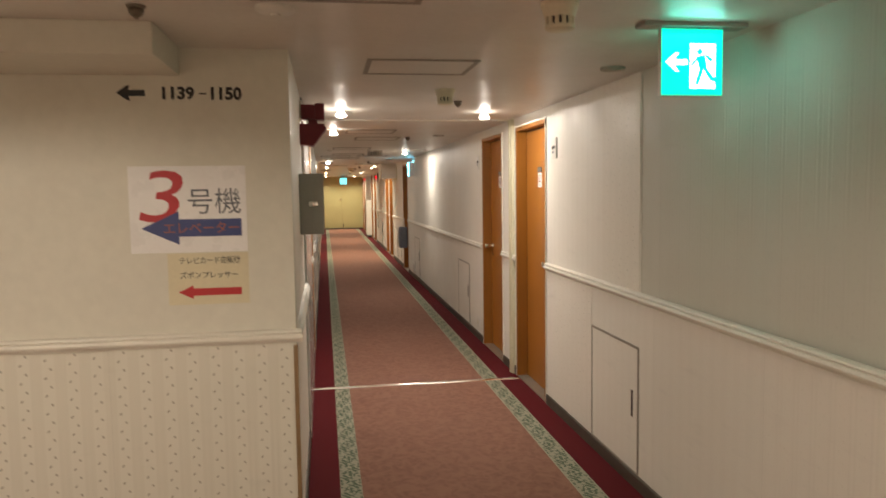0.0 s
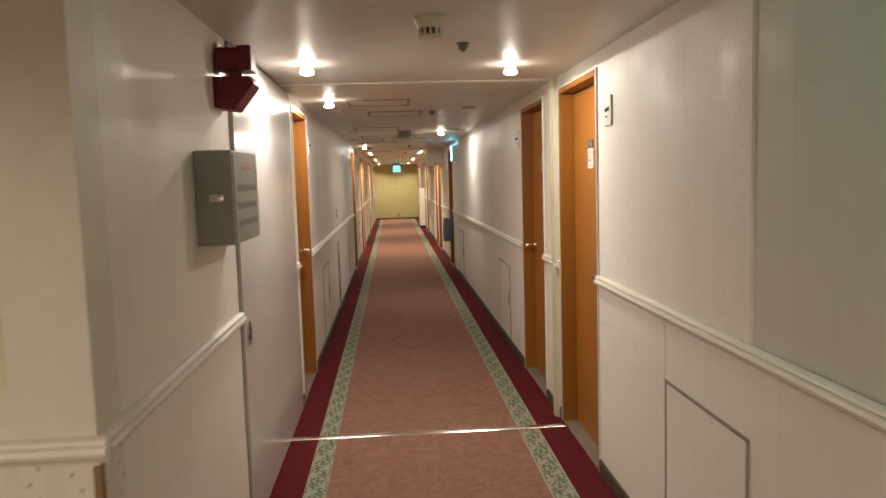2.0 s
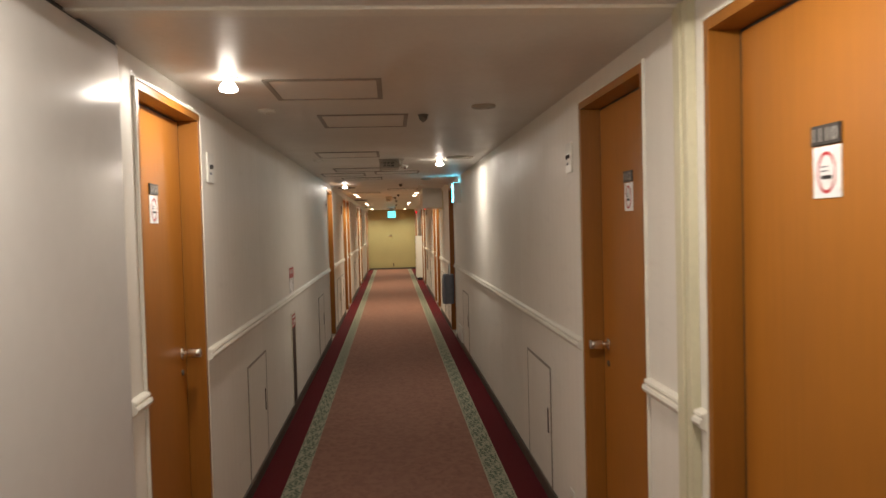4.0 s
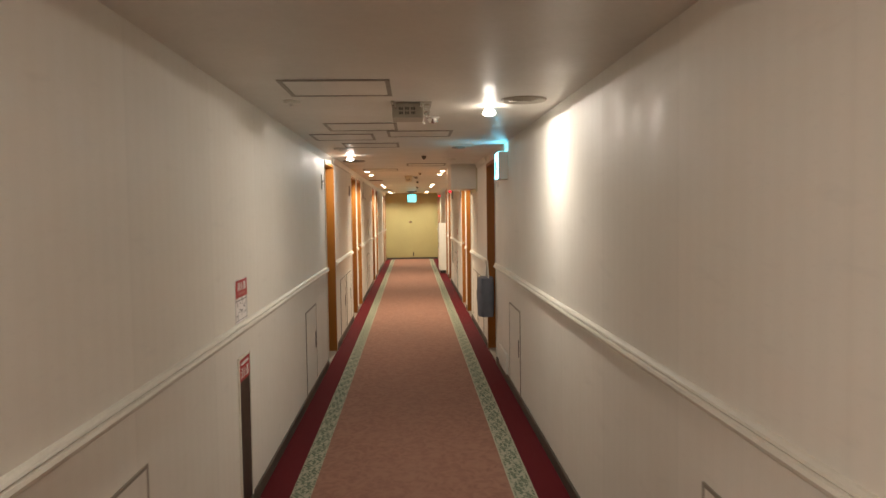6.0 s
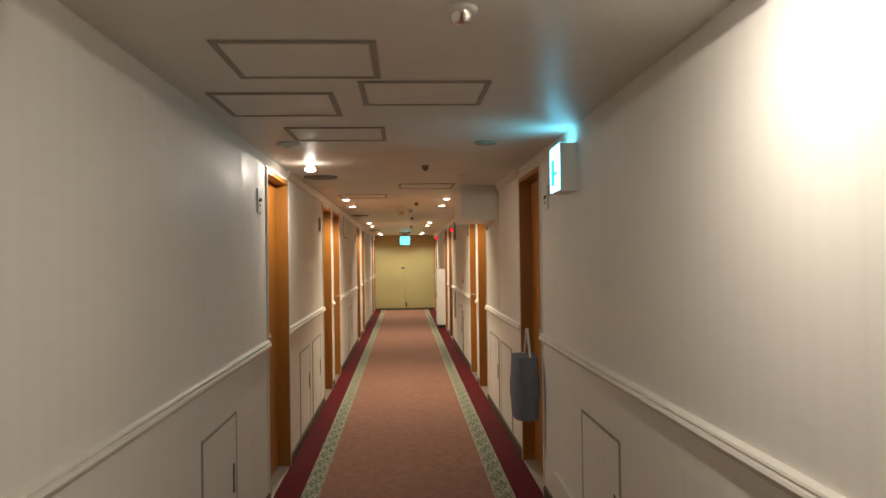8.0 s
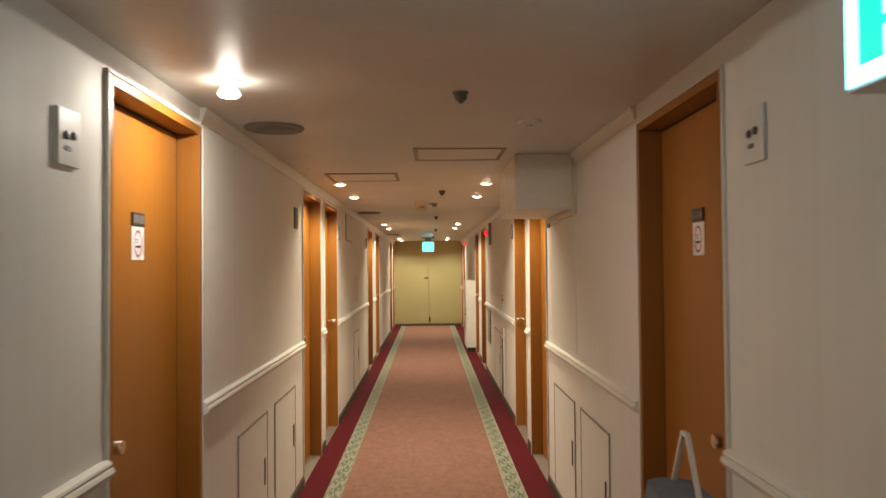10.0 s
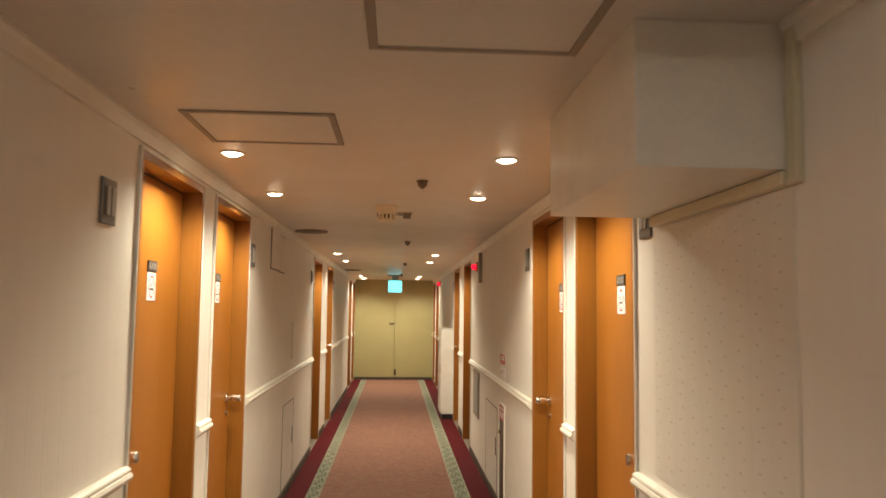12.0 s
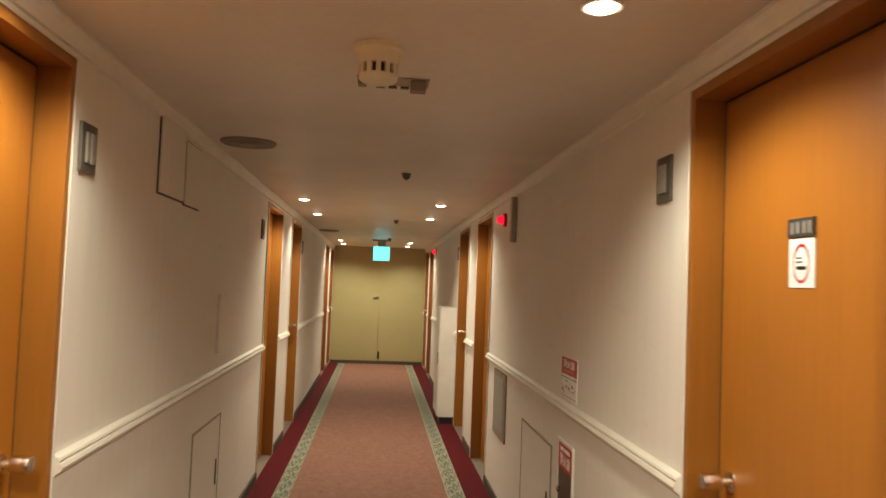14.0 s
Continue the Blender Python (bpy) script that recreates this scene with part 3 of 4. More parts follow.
for d in kinds.values():
    for o in (*d.children_recursive, d):
        bpy.data.objects.remove(o)

# the steel double door that closes the corridor
end_door = thing("door_end", "olive cream steel double door closing the corridor", "door", (0, END, 0), kind="structure")
part("leaf", boxes(((LX + 0.02, 0.012, FZ + 0.055), (0.985, 0.055, 2.085)), bevel=0.003), END_PAINT, end_door)
part("leaf", boxes(((0.990, 0.012, FZ + 0.055), (RX - 0.02, 0.055, 2.085)), bevel=0.003), END_PAINT, end_door)
part("frame", boxes(((LX, 0.0, FZ), (LX + 0.017, 0.06, CZ)), ((RX - 0.017, 0.0, FZ), (RX, 0.06, CZ)), ((LX + 0.017, 0.0, 2.088), (RX - 0.017, 0.06, CZ))), END_PAINT, end_door)
part("sill", boxes(((LX + 0.017, -0.01, FZ), (RX - 0.017, 0.06, FZ + 0.05)), bevel=0.003), BASE, end_door, "dark sill")
part("latch", boxes(((0.875, -0.008, 1.155), (0.975, 0.012, 1.195)), ((0.900, -0.020, 1.165), (0.925, -0.008, 1.185)), bevel=0.003), METAL, end_door, "dull metal flush latch", True)
part("bolt", boxes(((0.995, -0.004, 0.06), (1.03, 0.012, 0.19)), ((1.006, -0.016, 0.09), (1.02, -0.004, 0.16)), bevel=0.003), DARK_BROWN, end_door, "dark floor bolt", True)


# ---- wall fittings ----
def fitting(name, label, category, side, y, group=""):
    """A thing on a corridor wall; local x runs into the wall."""
    return thing(name, label, category, (LX if side < 0 else RX, y, 0), 180 if side < 0 else 0, group)


def wall_hatch(side, a, b, top=0.715, low=0.035):
    w = (b - a) / 2
    t = fitting("wall_hatch", "papered service hatch with thin grey metal edging", "hatch", side, (a + b) / 2, "service hatches along the corridor")
    e = 0.013
    for lo, hi in (((-0.006, -w, low), (0, -w + e, top)), ((-0.006, w - e, low), (0, w, top)),
                   ((-0.006, -w + e, top - e), (0, w - e, top)), ((-0.006, -w + e, low), (0, w - e, low + e))):
        part("edging", boxes((lo, hi), bevel=0.0015), HATCH_EDGE, t)
    part("panel", boxes(((-0.004, -w + e, low + e), (0, w - e, top - e))), PAPER, t)
    part("pull", boxes(((-0.009, -w + 0.065, 0.335), (-0.004, -w + 0.083, 0.475)), bevel=0.002), DARK_BROWN, t, "dark slotted finger pull")


for span in ((8.96, 9.575), (13.11, 13.735), (15.975, 16.59), (16.78, 17.42), (21.17, 21.79)):
    wall_hatch(-1, *span)
for span in ((4.145, 4.815), (8.61, 9.285), (12.94, 13.575), (15.93, 16.57), (16.73, 17.41), (21.09, 21.82)):
    wall_hatch(1, *span)


def door_plate(side, y, dark=False):
    """Two-gang plate beside a door."""
    t = fitting("switch_plate", "grey-framed two-gang plate on the wall beside a door" if dark else "white two-gang plate on the wall beside a door", "switch plate", side, y, "plates beside the room doors")
    part("plate", boxes(((-0.010, -0.055, 1.738), (0, 0.055, 1.878)), bevel=0.003), PLATE_GREY if dark else WHITE, t)
    if dark:
        for q in (-0.030, 0.004):
            part("rocker", boxes(((-0.016, q, 1.765), (-0.010, q + 0.026, 1.852)), bevel=0.002), PLATE_LIGHT, t)
    else:
        for q, z in ((-0.026, 1.815), (0.010, 1.812)):
            part("lens", lathe([(0.0, 0.0), (0.011, 0.0), (0.010, 0.005), (0.0, 0.008)], 14, Matrix.Translation((-0.010, q + 0.008, z)) @ pose(0, 0, 0, 0, -90, 0)), DARK, t, "dark indicator lens", True)
        part("name_slot", boxes(((-0.012, -0.004, 1.775), (-0.010, 0.026, 1.787)), bevel=0.001), GREY_PRINT, t)


for y, dark in ((8.23, False), (14.375, False), (17.46, True), (19.74, True), (22.93, True), (25.66, True)):
    door_plate(-1, y, dark)
for y, dark in ((5.54, False), (8.08, False), (14.38, False), (17.56, True), (19.755, True), (25.58, True)):
    door_plate(1, y, dark)

# small cover plates low on the wall
t = fitting("outlet_cover", "small white outlet cover low on the wall", "outlet", 1, 8.15)
part("plate", boxes(((-0.008, -0.036, 0.085), (0, 0.036, 0.205)), bevel=0.003), WHITE, t)
part("socket", boxes(((-0.010, -0.018, 0.12), (-0.008, 0.018, 0.17)), bevel=0.0008), IVORY, t)
t = fitting("low_cover", "low white rounded cover panel at the skirting", "cover", 1, 13.98)
part("panel", boxes(((-0.022, -0.27, 0.040), (0, 0.27, 0.225)), bevel=0.012), WHITE, t, smooth=True)


def extinguisher_cabinet(side, a, b, top, low, notice_low, notice_top, knob):
    w = (b - a) / 2
    c = fitting("extinguisher_cabinet", "dark brown recessed extinguisher cabinet with a red label", "extinguisher cabinet", side, (a + b) / 2, "extinguisher points")
    e = 0.014
    for lo, hi in (((-0.010, -w, low), (0, -w + e, top)), ((-0.010, w - e, low), (0, w, top)), ((-0.010, -w + e, top - e), (0, w - e, top))):
        part("frame", boxes((lo, hi), bevel=0.002), TRIM, c)
    d = part("door", boxes(((-0.005, -w + e, low), (0, w - e, top - e))), DARK_BROWN, c, "dark brown cabinet door")
    label = part("label", boxes(((-0.0075, -w + e + 0.004, top - 0.125), (-0.005, w - e - 0.004, top - 0.018))), RED, d, "red label with white letters")
    bm = text_bm("消火器", -w * 0.66, w * 0.66, top - 0.112, top - 0.058)
    bmesh.ops.transform(bm, matrix=pose(-0.0075, 0, 0, 0, 0, -90), verts=bm.verts[:])
    box(bm, (-0.0083, -w * 0.6, top - 0.046), (-0.0075, w * 0.6, top - 0.030))
    part("letters", bm, PAPER_SHEET, d, "white letters")
    if knob:
        part("knob", lathe([(0.012, 0.0), (0.014, 0.012), (0.0, 0.018)], 14, Matrix.Translation((-0.005, w - 0.045, 0.56)) @ pose(0, 0, 0, 0, -90, 0)), METAL, d, smooth=True)
    n = fitting("extinguisher_notice", "red and white extinguisher notice above the dado rail", "notice", side, (a + b) / 2 - 0.01, "extinguisher points")
    hgt = notice_top - notice_low
    split = notice_low + hgt * 0.58
    part("sheet", boxes(((-0.003, -w, notice_low), (0, w, notice_top))), PAPER_SHEET, n)
    top_part = part("red_field", boxes(((-0.0040, -w + 0.004, split), (-0.003, w - 0.004, notice_top - 0.004))), RED, n, "red upper field")
    bm = text_bm("消火器", -w * 0.72, w * 0.72, split + hgt * 0.155, notice_top - hgt * 0.07)
    bmesh.ops.transform(bm, matrix=pose(-0.004, 0, 0, 0, 0, -90), verts=bm.verts[:])
    part("letters", bm, PAPER_SHEET, top_part, "white letters")
    part("caption", boxes(((-0.0048, -w * 0.6, split + hgt * 0.05), (-0.004, w * 0.6, split + hgt * 0.115))), PINK, top_part)
    rnd = random.Random(7)
    bm = bmesh.new()
    box(bm, (-0.0036, -w + 0.003, split - 0.016), (-0.003, w - 0.003, split - 0.013))
    box(bm, (-0.0036, -w + 0.003, notice_low + 0.010), (-0.003, w - 0.003, notice_low + 0.012))
    for i in range(13):
        y, z = rnd.uniform(-w * 0.85, w * 0.75), rnd.uniform(notice_low + 0.03, split - 0.03)
        wide, tall = rnd.uniform(0.004, 0.03), rnd.uniform(0.003, 0.022)
        box(bm, (-0.0036, y, z), (-0.003, min(w * 0.95, y + wide), z + tall * 0.6))
    part("drawing", bm, GREY_PRINT, n, "faint instruction drawing")


extinguisher_cabinet(-1, 10.815, 11.065, 0.803, 0.040, 0.974, 1.187, False)
extinguisher_cabinet(1, 20.69, 20.955, 0.785, 0.040, 0.974, 1.160, True)

# framed grey plate below the rail, tall plate and red alarm lamps
t = fitting("hydrant_plate", "dull grey metal cover plate below the dado rail", "cover plate", 1, 22.60)
part("plate", boxes(((-0.012, -0.23, 0.44), (0, 0.23, 0.885)), bevel=0.004), ALU, t)
part("inset", boxes(((-0.015, -0.18, 0.49), (-0.012, 0.18, 0.84)), bevel=0.001), GREY_BOX, t)
t = fitting("wall_duct_plate", "narrow upright cream cover beside the alarm lamp", "cover plate", 1, 22.24)
part("plate", boxes(((-0.035, -0.03, 1.75), (0, 0.03, 2.04)), bevel=0.004), ALU, t)


def alarm_lamp(y, z):
    t = fitting("alarm_lamp", "glowing red dome of a fire alarm lamp", "alarm lamp", 1, y, "red alarm lamps")
    m = Matrix.Translation((0, 0, z)) @ pose(0, 0, 0, 0, -90, 0)
    part("base", lathe([(0.0, 0.0), (0.048, 0.0), (0.048, 0.014), (0.038, 0.020), (0.0, 0.020)], 24, m), RED, t, smooth=True)
    part("dome", lathe([(0.029, 0.020), (0.029, 0.040), (0.023, 0.054), (0.012, 0.062), (0.0, 0.065)], 24, m), RED_GLOW, t, "lit red dome", True)


alarm_lamp(22.62, 1.925)
alarm_lamp(28.80, 1.955)

# upper left access covers and a narrow paper slip
for a, b, lo, hi in ((20.41, 20.76, 1.762, 2.070), (20.775, 21.05, 1.755, 2.035)):
    t = fitting("access_cover", "pale wall access cover near the ceiling, slightly proud", "access cover", -1, (a + b) / 2, "access covers near the ceiling")
    w = (b - a) / 2
    # solid dark rim paints the shade behind the proud cover
    part("rim", boxes(((-0.005, -w, lo), (0, w, hi)), bevel=0.001), BASE, t, "dark rim standing in for the shaded gap round the cover")
    part("panel", boxes(((-0.012, -w + 0.007, lo + 0.007), (-0.005, w - 0.007, hi - 0.007)), bevel=0.002), PAPER, t)
t = fitting("paper_slip", "tall narrow pale holder on the papered wall", "holder", -1, 21.68)
part("body", boxes(((-0.014, -0.10, 1.055), (0, 0.10, 1.35)), bevel=0.003), TRIM, t)
part("top", boxes(((-0.018, -0.104, 1.35), (0, 0.104, 1.365)), bevel=0.002), WHITE, t)

# grey control box, maroon warning unit and white steel fire door on the left wall
t = thing("control_box", "grey enamelled steel control box on the wall", "control box", (LX, 4.66, 0))
part("body", boxes(((0, 0, 1.305), (0.127, 0.475, 1.632)), bevel=0.004), GREY_BOX, t)
door = part("door", boxes(((0.004, -0.004, 1.309), (0.070, 0.0, 1.628)), ((0.073, -0.004, 1.309), (0.123, 0.0, 1.628)), bevel=0.001), GREY_BOX, t)
part("latch", boxes(((0.048, -0.012, 1.456), (0.098, -0.004, 1.482)), ((0.062, -0.017, 1.463), (0.084, -0.012, 1.475)), bevel=0.0035), CHROME, door, "chrome turn latch", True)
part("face", boxes(((0.127, 0.02, 1.318), (0.130, 0.455, 1.619)), bevel=0.001), GREY_BOX, t)
part("caption", boxes(((0.1302, 0.16, 1.565), (0.131, 0.32, 1.580)), ((0.1302, 0.16, 1.590), (0.131, 0.32, 1.594))), PINK, t, "faded red caption")
for z in (1.362, 1.425, 1.488):
    part("label_strip", boxes(((0.1302, 0.07, z), (0.131, 0.41, z + 0.026))), LABEL_GREY, t, "pale unreadable label strip")
    part("label_print", boxes(*[((0.131, 0.08 + i * 0.041, z + 0.007), (0.1314, 0.108 + i * 0.041, z + 0.019)) for i in range(8)]), LABEL_PRINT, t)

t = thing("warning_lamp", "maroon painted warning unit bracketed to the wall", "warning lamp", (LX, 5.09, 0))
part("body", prism([(0.0, 1.928), (0.135, 1.928), (0.152, 1.908), (0.152, 1.898), (0.080, 1.806), (0.070, 1.802), (0.0, 1.812)], 1, -0.075, 0.075), MAROON, t)
part("window", boxes(((0.1515, -0.05, 1.899), (0.154, 0.05, 1.907)), ((0.130, -0.06, 1.9275), (0.146, 0.06, 1.930))), METAL, t, "small pale lens")
part("neck", boxes(((0.050, -0.03, 1.926), (0.103, 0.03, 1.960)), bevel=0.004), MAROON, t)
part("barrel", boxes(((0.010, -0.055, 1.958), (0.126, 0.055, 2.042)), bevel=0.006), MAROON, t)
part("collar", boxes(((0.090, -0.060, 1.953), (0.145, 0.060, 2.048)), bevel=0.005), MAROON, t)
part("rear_plate", boxes(((0.0, -0.02, 1.948), (0.012, 0.02, 2.066)), bevel=0.002), METAL, t)

t = thing("door_fire", "glossy white steel fire door folded against the wall", "door", (LX, 5.265, 0), kind="structure")
part("leaf", boxes(((0.001, 0.006, FZ + 0.012), (0.016, 1.785, 2.094)), bevel=0.003), STEEL_WHITE, t)
part("edge", boxes(((0.0, -0.006, FZ), (0.005, 0.004, CZ))), GREY_BOX, t, "grey leading edge")
# solid dark strip paints the shade between leaf and ceiling
part("top_gap", boxes(((0.0, 0.006, 2.097), (0.010, 1.785, 2.1095))), DARK, t, "dark strip standing in for the shaded gap under the ceiling")
h = part("recess", lathe([(0.0, 0.0), (0.030, 0.0), (0.036, 0.003), (0.036, 0.005), (0.028, 0.006), (0.022, 0.002), (0.0, 0.001)], 24, Matrix.Translation((0.016, 0.098, 0.856)) @ pose(0, 0, 0, 0, 90, 0) @ Matrix.Diagonal((1.5, 0.9, 1, 1))), CHROME, t, "chrome recessed pull", True)
part("ring", boxes(((0.019, 0.088, 0.825), (0.025, 0.108, 0.885)), bevel=0.003), DARK, h)

# ---- notices on the lobby wall ----
W = LOBBY


def arrow(x0, x1, zc, shaft, head, length):
    return [(x0, zc), (x0 + length, zc + head / 2), (x0 + length, zc + shaft / 2), (x1, zc + shaft / 2), (x1, zc - shaft / 2), (x0 + length, zc - shaft / 2), (x0 + length, zc - head / 2)]


t = thing("room_number_sign", "black arrow and room numbers on the cream wall", "sign", (0, W, 0))
part("strip", boxes(((-0.555, -0.0012, 1.890), (-0.045, 0, 1.975))), PLASTER, t)
part("arrow", prism([(-0.541, 1.932), (-0.500, 1.962), (-0.490, 1.962), (-0.496, 1.944), (-0.434, 1.944), (-0.434, 1.920), (-0.496, 1.920), (-0.490, 1.903), (-0.500, 1.903)], 1, -0.0022, -0.0012), BLACK, t)
for digits, x0, x1, z0, z1 in (("1139", -0.369, -0.246, 1.906, 1.958), ("~", -0.229, -0.200, 1.925, 1.936), ("1150", -0.183, -0.063, 1.906, 1.958)):
    bm = text_bm(digits, x0, x1, z0, z1, bold=0.045)
    bmesh.ops.transform(bm, matrix=Matrix.Translation((0, -0.0012, 0)), verts=bm.verts[:])
    part("digits", bm, BLACK, t)

t = thing("elevator_poster", "laminated white poster with red 3 and blue arrow", "poster", (0, W, 0))
part("sheet", boxes(((-0.513, -0.0018, 1.298), (-0.060, -0.0004, 1.645))), PAPER_SHEET, t)


def words(name, text, x0, x1, z0, z1, material, parent, lift, label="", bold=0.02):
    bm = text_bm(text, x0, x1, z0, z1, 0.0006, bold)
    bmesh.ops.transform(bm, matrix=Matrix.Translation((0, -lift, 0)), verts=bm.verts[:])
    return part(name, bm, material, parent, label)


bm = text_bm("3", -0.456, -0.312, 1.422, 1.628, 0.0006, 0.0)
for v in bm.verts:
    v.co.x += (v.co.z - 1.525) * 0.24
    v.co.y -= 0.0018
part("numeral", bm, RED, t, "large red slanted 3")
part("arrow", prism(arrow(-0.471, -0.082, 1.397, 0.070, 0.135, 0.145), 1, -0.0026, -0.0018), BLUE, t, "dark blue arrow")
words("kanji", "号機", -0.288, -0.082, 1.452, 1.556, GREY_PRINT, t, 0.0018, bold=0.0)
words("kana", "エレベーター", -0.385, -0.092, 1.374, 1.420, RUST_PRINT, t, 0.0026, bold=0.006)

t = thing("yellow_notice", "yellowed paper notice with a red arrow", "notice", (0, W, 0))
part("sheet", boxes(((-0.376, -0.0014, 1.085), (-0.060, -0.0002, 1.294))), YELLOW_SHEET, t)
words("kana", "テレビカード自販機", -0.330, -0.092, 1.250, 1.279, BLACK, t, 0.0014, bold=0.006)
words("kana", "ズボンプレッサー", -0.330, -0.104, 1.191, 1.219, BLACK, t, 0.0014, bold=0.009)
part("arrow", prism(arrow(-0.338, -0.090, 1.136, 0.030, 0.056, 0.058), 1, -0.0022, -0.0014), RED, t, "red arrow")


# ---- ceiling fittings ----
def ceiling_thing(name, label, category, x, y, group="", turn=0):
    return thing(name, label, category, (x, y, CZ), turn, group)


def ceiling_hatch(x0, x1, y0, y1):
    t = ceiling_thing("ceiling_hatch", "square ceiling inspection hatch with dull metal edging", "ceiling hatch", (x0 + x1) / 2, (y0 + y1) / 2, "ceiling inspection hatches")
    w, d, e = (x1 - x0) / 2, (y1 - y0) / 2, 0.022
    for lo, hi in (((-w, -d, -0.006), (-w + e, d, 0)), ((w - e, -d, -0.006), (w, d, 0)), ((-w + e, -d, -0.006), (w - e, -d + e, 0)), ((-w + e, d - e, -0.006), (w - e, d, 0))):
        part("edging", boxes((lo, hi), bevel=0.0015), HATCH_EDGE, t)
    part("panel", boxes(((-w + e, -d + e, -0.003), (w - e, d - e, 0))), CEILING, t)


for span in ((0.455, 0.960, 3.90, 4.31), (0.475, 0.955, 7.665, 8.13), (0.385, 0.895, 10.575, 11.03), (0.40, 0.894, 12.20, 12.65), (0.808, 1.300, 12.70, 13.12),
             (0.212, 0.700, 12.89, 13.35), (0.388, 0.882, 13.65, 14.06), (0.928, 1.423, 16.45, 16.89), (0.310, 0.798, 17.50, 17.94), (0.60, 1.085, 8.62, 9.11), (0.05, 0.56, 2.50, 2.93)):
    ceiling_hatch(*span)


def bulb_lamp(x, y):
    t = ceiling_thing("bulb_downlight", "lit reflector bulb hanging below its ceiling ring", "ceiling light", x, y, "bare bulb downlights")
    part("ring", lathe([(0.022, 0.0), (0.040, 0.0), (0.041, -0.003), (0.037, -0.006), (0.022, -0.006)], 28), WHITE, t, smooth=True)
    b = part("bulb", lathe([(0.013, -0.002), (0.015, -0.010), (0.021, -0.020), (0.030, -0.031), (0.036, -0.041), (0.037, -0.047), (0.030, -0.054), (0.014, -0.058), (0.0, -0.059)], 24), BULB_GLOW, t, "glowing frosted reflector bulb", True)
    b.visible_shadow = False


for bx, by in BULBS:
    bulb_lamp(bx, by)


def downlight(x, y):
    t = ceiling_thing("downlight", "small round lit downlight flush in the ceiling", "ceiling light", x, y, "recessed downlights")
    part("ring", lathe([(0.040, -0.001), (0.050, 0.0), (0.051, -0.003), (0.046, -0.006), (0.040, -0.005)], 28), WHITE, t, smooth=True)
    b = part("lens", lathe([(0.0, -0.015), (0.022, -0.013), (0.034, -0.008), (0.041, -0.002)], 24), DISC_GLOW, t, "lit warm lens", True)
    b.visible_shadow = False


# the lobby fittings are unseen, added to go with their lamps
for bx, by in DOWNLIGHTS + LOBBY_LIGHTS:
    downlight(bx, by)


def round_vent(x, y, r, paint=VENT):
    t = ceiling_thing("ceiling_vent", "round grey ceiling grille", "ceiling vent", x, y, "round ceiling grilles")
    part("rim", lathe([(r * 0.86, 0.0), (r, 0.0), (r, -0.006), (r * 0.95, -0.012), (r * 0.86, -0.010)], 32), paint, t, smooth=True)
    part("cone", lathe([(0.0, -0.016), (r * 0.3, -0.016), (r * 0.34, -0.010), (r * 0.46, -0.014), (r * 0.50, -0.008), (r * 0.64, -0.013), (r * 0.68, -0.007), (r * 0.86, -0.010)], 32), paint, t)


round_vent(1.60, 11.2, 0.122, VENT_PALE)
for x, y, r in ((0.322, 15.85, 0.132), (0.315, 21.16, 0.132), (0.30, 27.2, 0.13)):
    round_vent(x, y, r)
for x, y, r in ((1.462, 8.39, 0.062), (1.641, 4.06, 0.060), (1.433, 14.14, 0.065)):
    round_vent(x, y, r, VENT_PALE)


def flat_disc(x, y, r):
    t = ceiling_thing("ceiling_sensor", "flat white round sensor on the ceiling", "sensor", x, y, "flat ceiling sensors")
    part("body", lathe([(r, 0.0), (r, -0.008), (r * 0.85, -0.016), (r * 0.4, -0.018), (0.0, -0.024)], 24), WHITE, t, smooth=True)
    part("button", lathe([(r * 0.26, -0.018), (r * 0.24, -0.026), (0.0, -0.028)], 16), WHITE, t, smooth=True)


for x, y, r in ((0.354, 11.21, 0.045), (0.372, 8.43, 0.045), (0.331, 14.16, 0.065), (1.445, 15.73, 0.055), (0.118, 3.03, 0.062)):
    flat_disc(x, y, r)


def sprinkler(x, y):
    t = ceiling_thing("sprinkler", "small metal sprinkler head in the ceiling", "sprinkler", x, y, "sprinkler heads")
    t.scale = (0.82, 0.82, 0.82)
    part("escutcheon", lathe([(0.0, 0.0), (0.036, 0.0), (0.034, -0.008), (0.026, -0.012), (0.012, -0.012)], 24), BRONZE, t, smooth=True)
    part("body", lathe([(0.026, -0.010), (0.029, -0.020), (0.025, -0.032), (0.015, -0.041), (0.0, -0.044)], 16), BRONZE, t, smooth=True)
    part("deflector", lathe([(0.0, -0.050), (0.008, -0.049), (0.010, -0.045), (0.008, -0.043), (0.0, -0.043)], 20), VENT, t, smooth=True)


for x, y in ((1.13, 5.42), (1.167, 8.67), (1.125, 15.2), (1.12, 18.70), (1.102, 21.93), (1.122, 25.2), (1.10, 28.4), (-0.30, 3.05)):
    sprinkler(x, y)

t = ceiling_thing("dome_sensor", "chrome and white dome sensor on the ceiling", "sensor", 1.127, 11.92)
part("base", lathe([(0.0, 0.0), (0.042, 0.0), (0.042, -0.008), (0.034, -0.014), (0.0, -0.014)], 24), WHITE, t, smooth=True)
part("dome", lathe([(0.032, -0.012), (0.030, -0.026), (0.020, -0.038), (0.0, -0.042)], 24), CHROME, t, smooth=True)


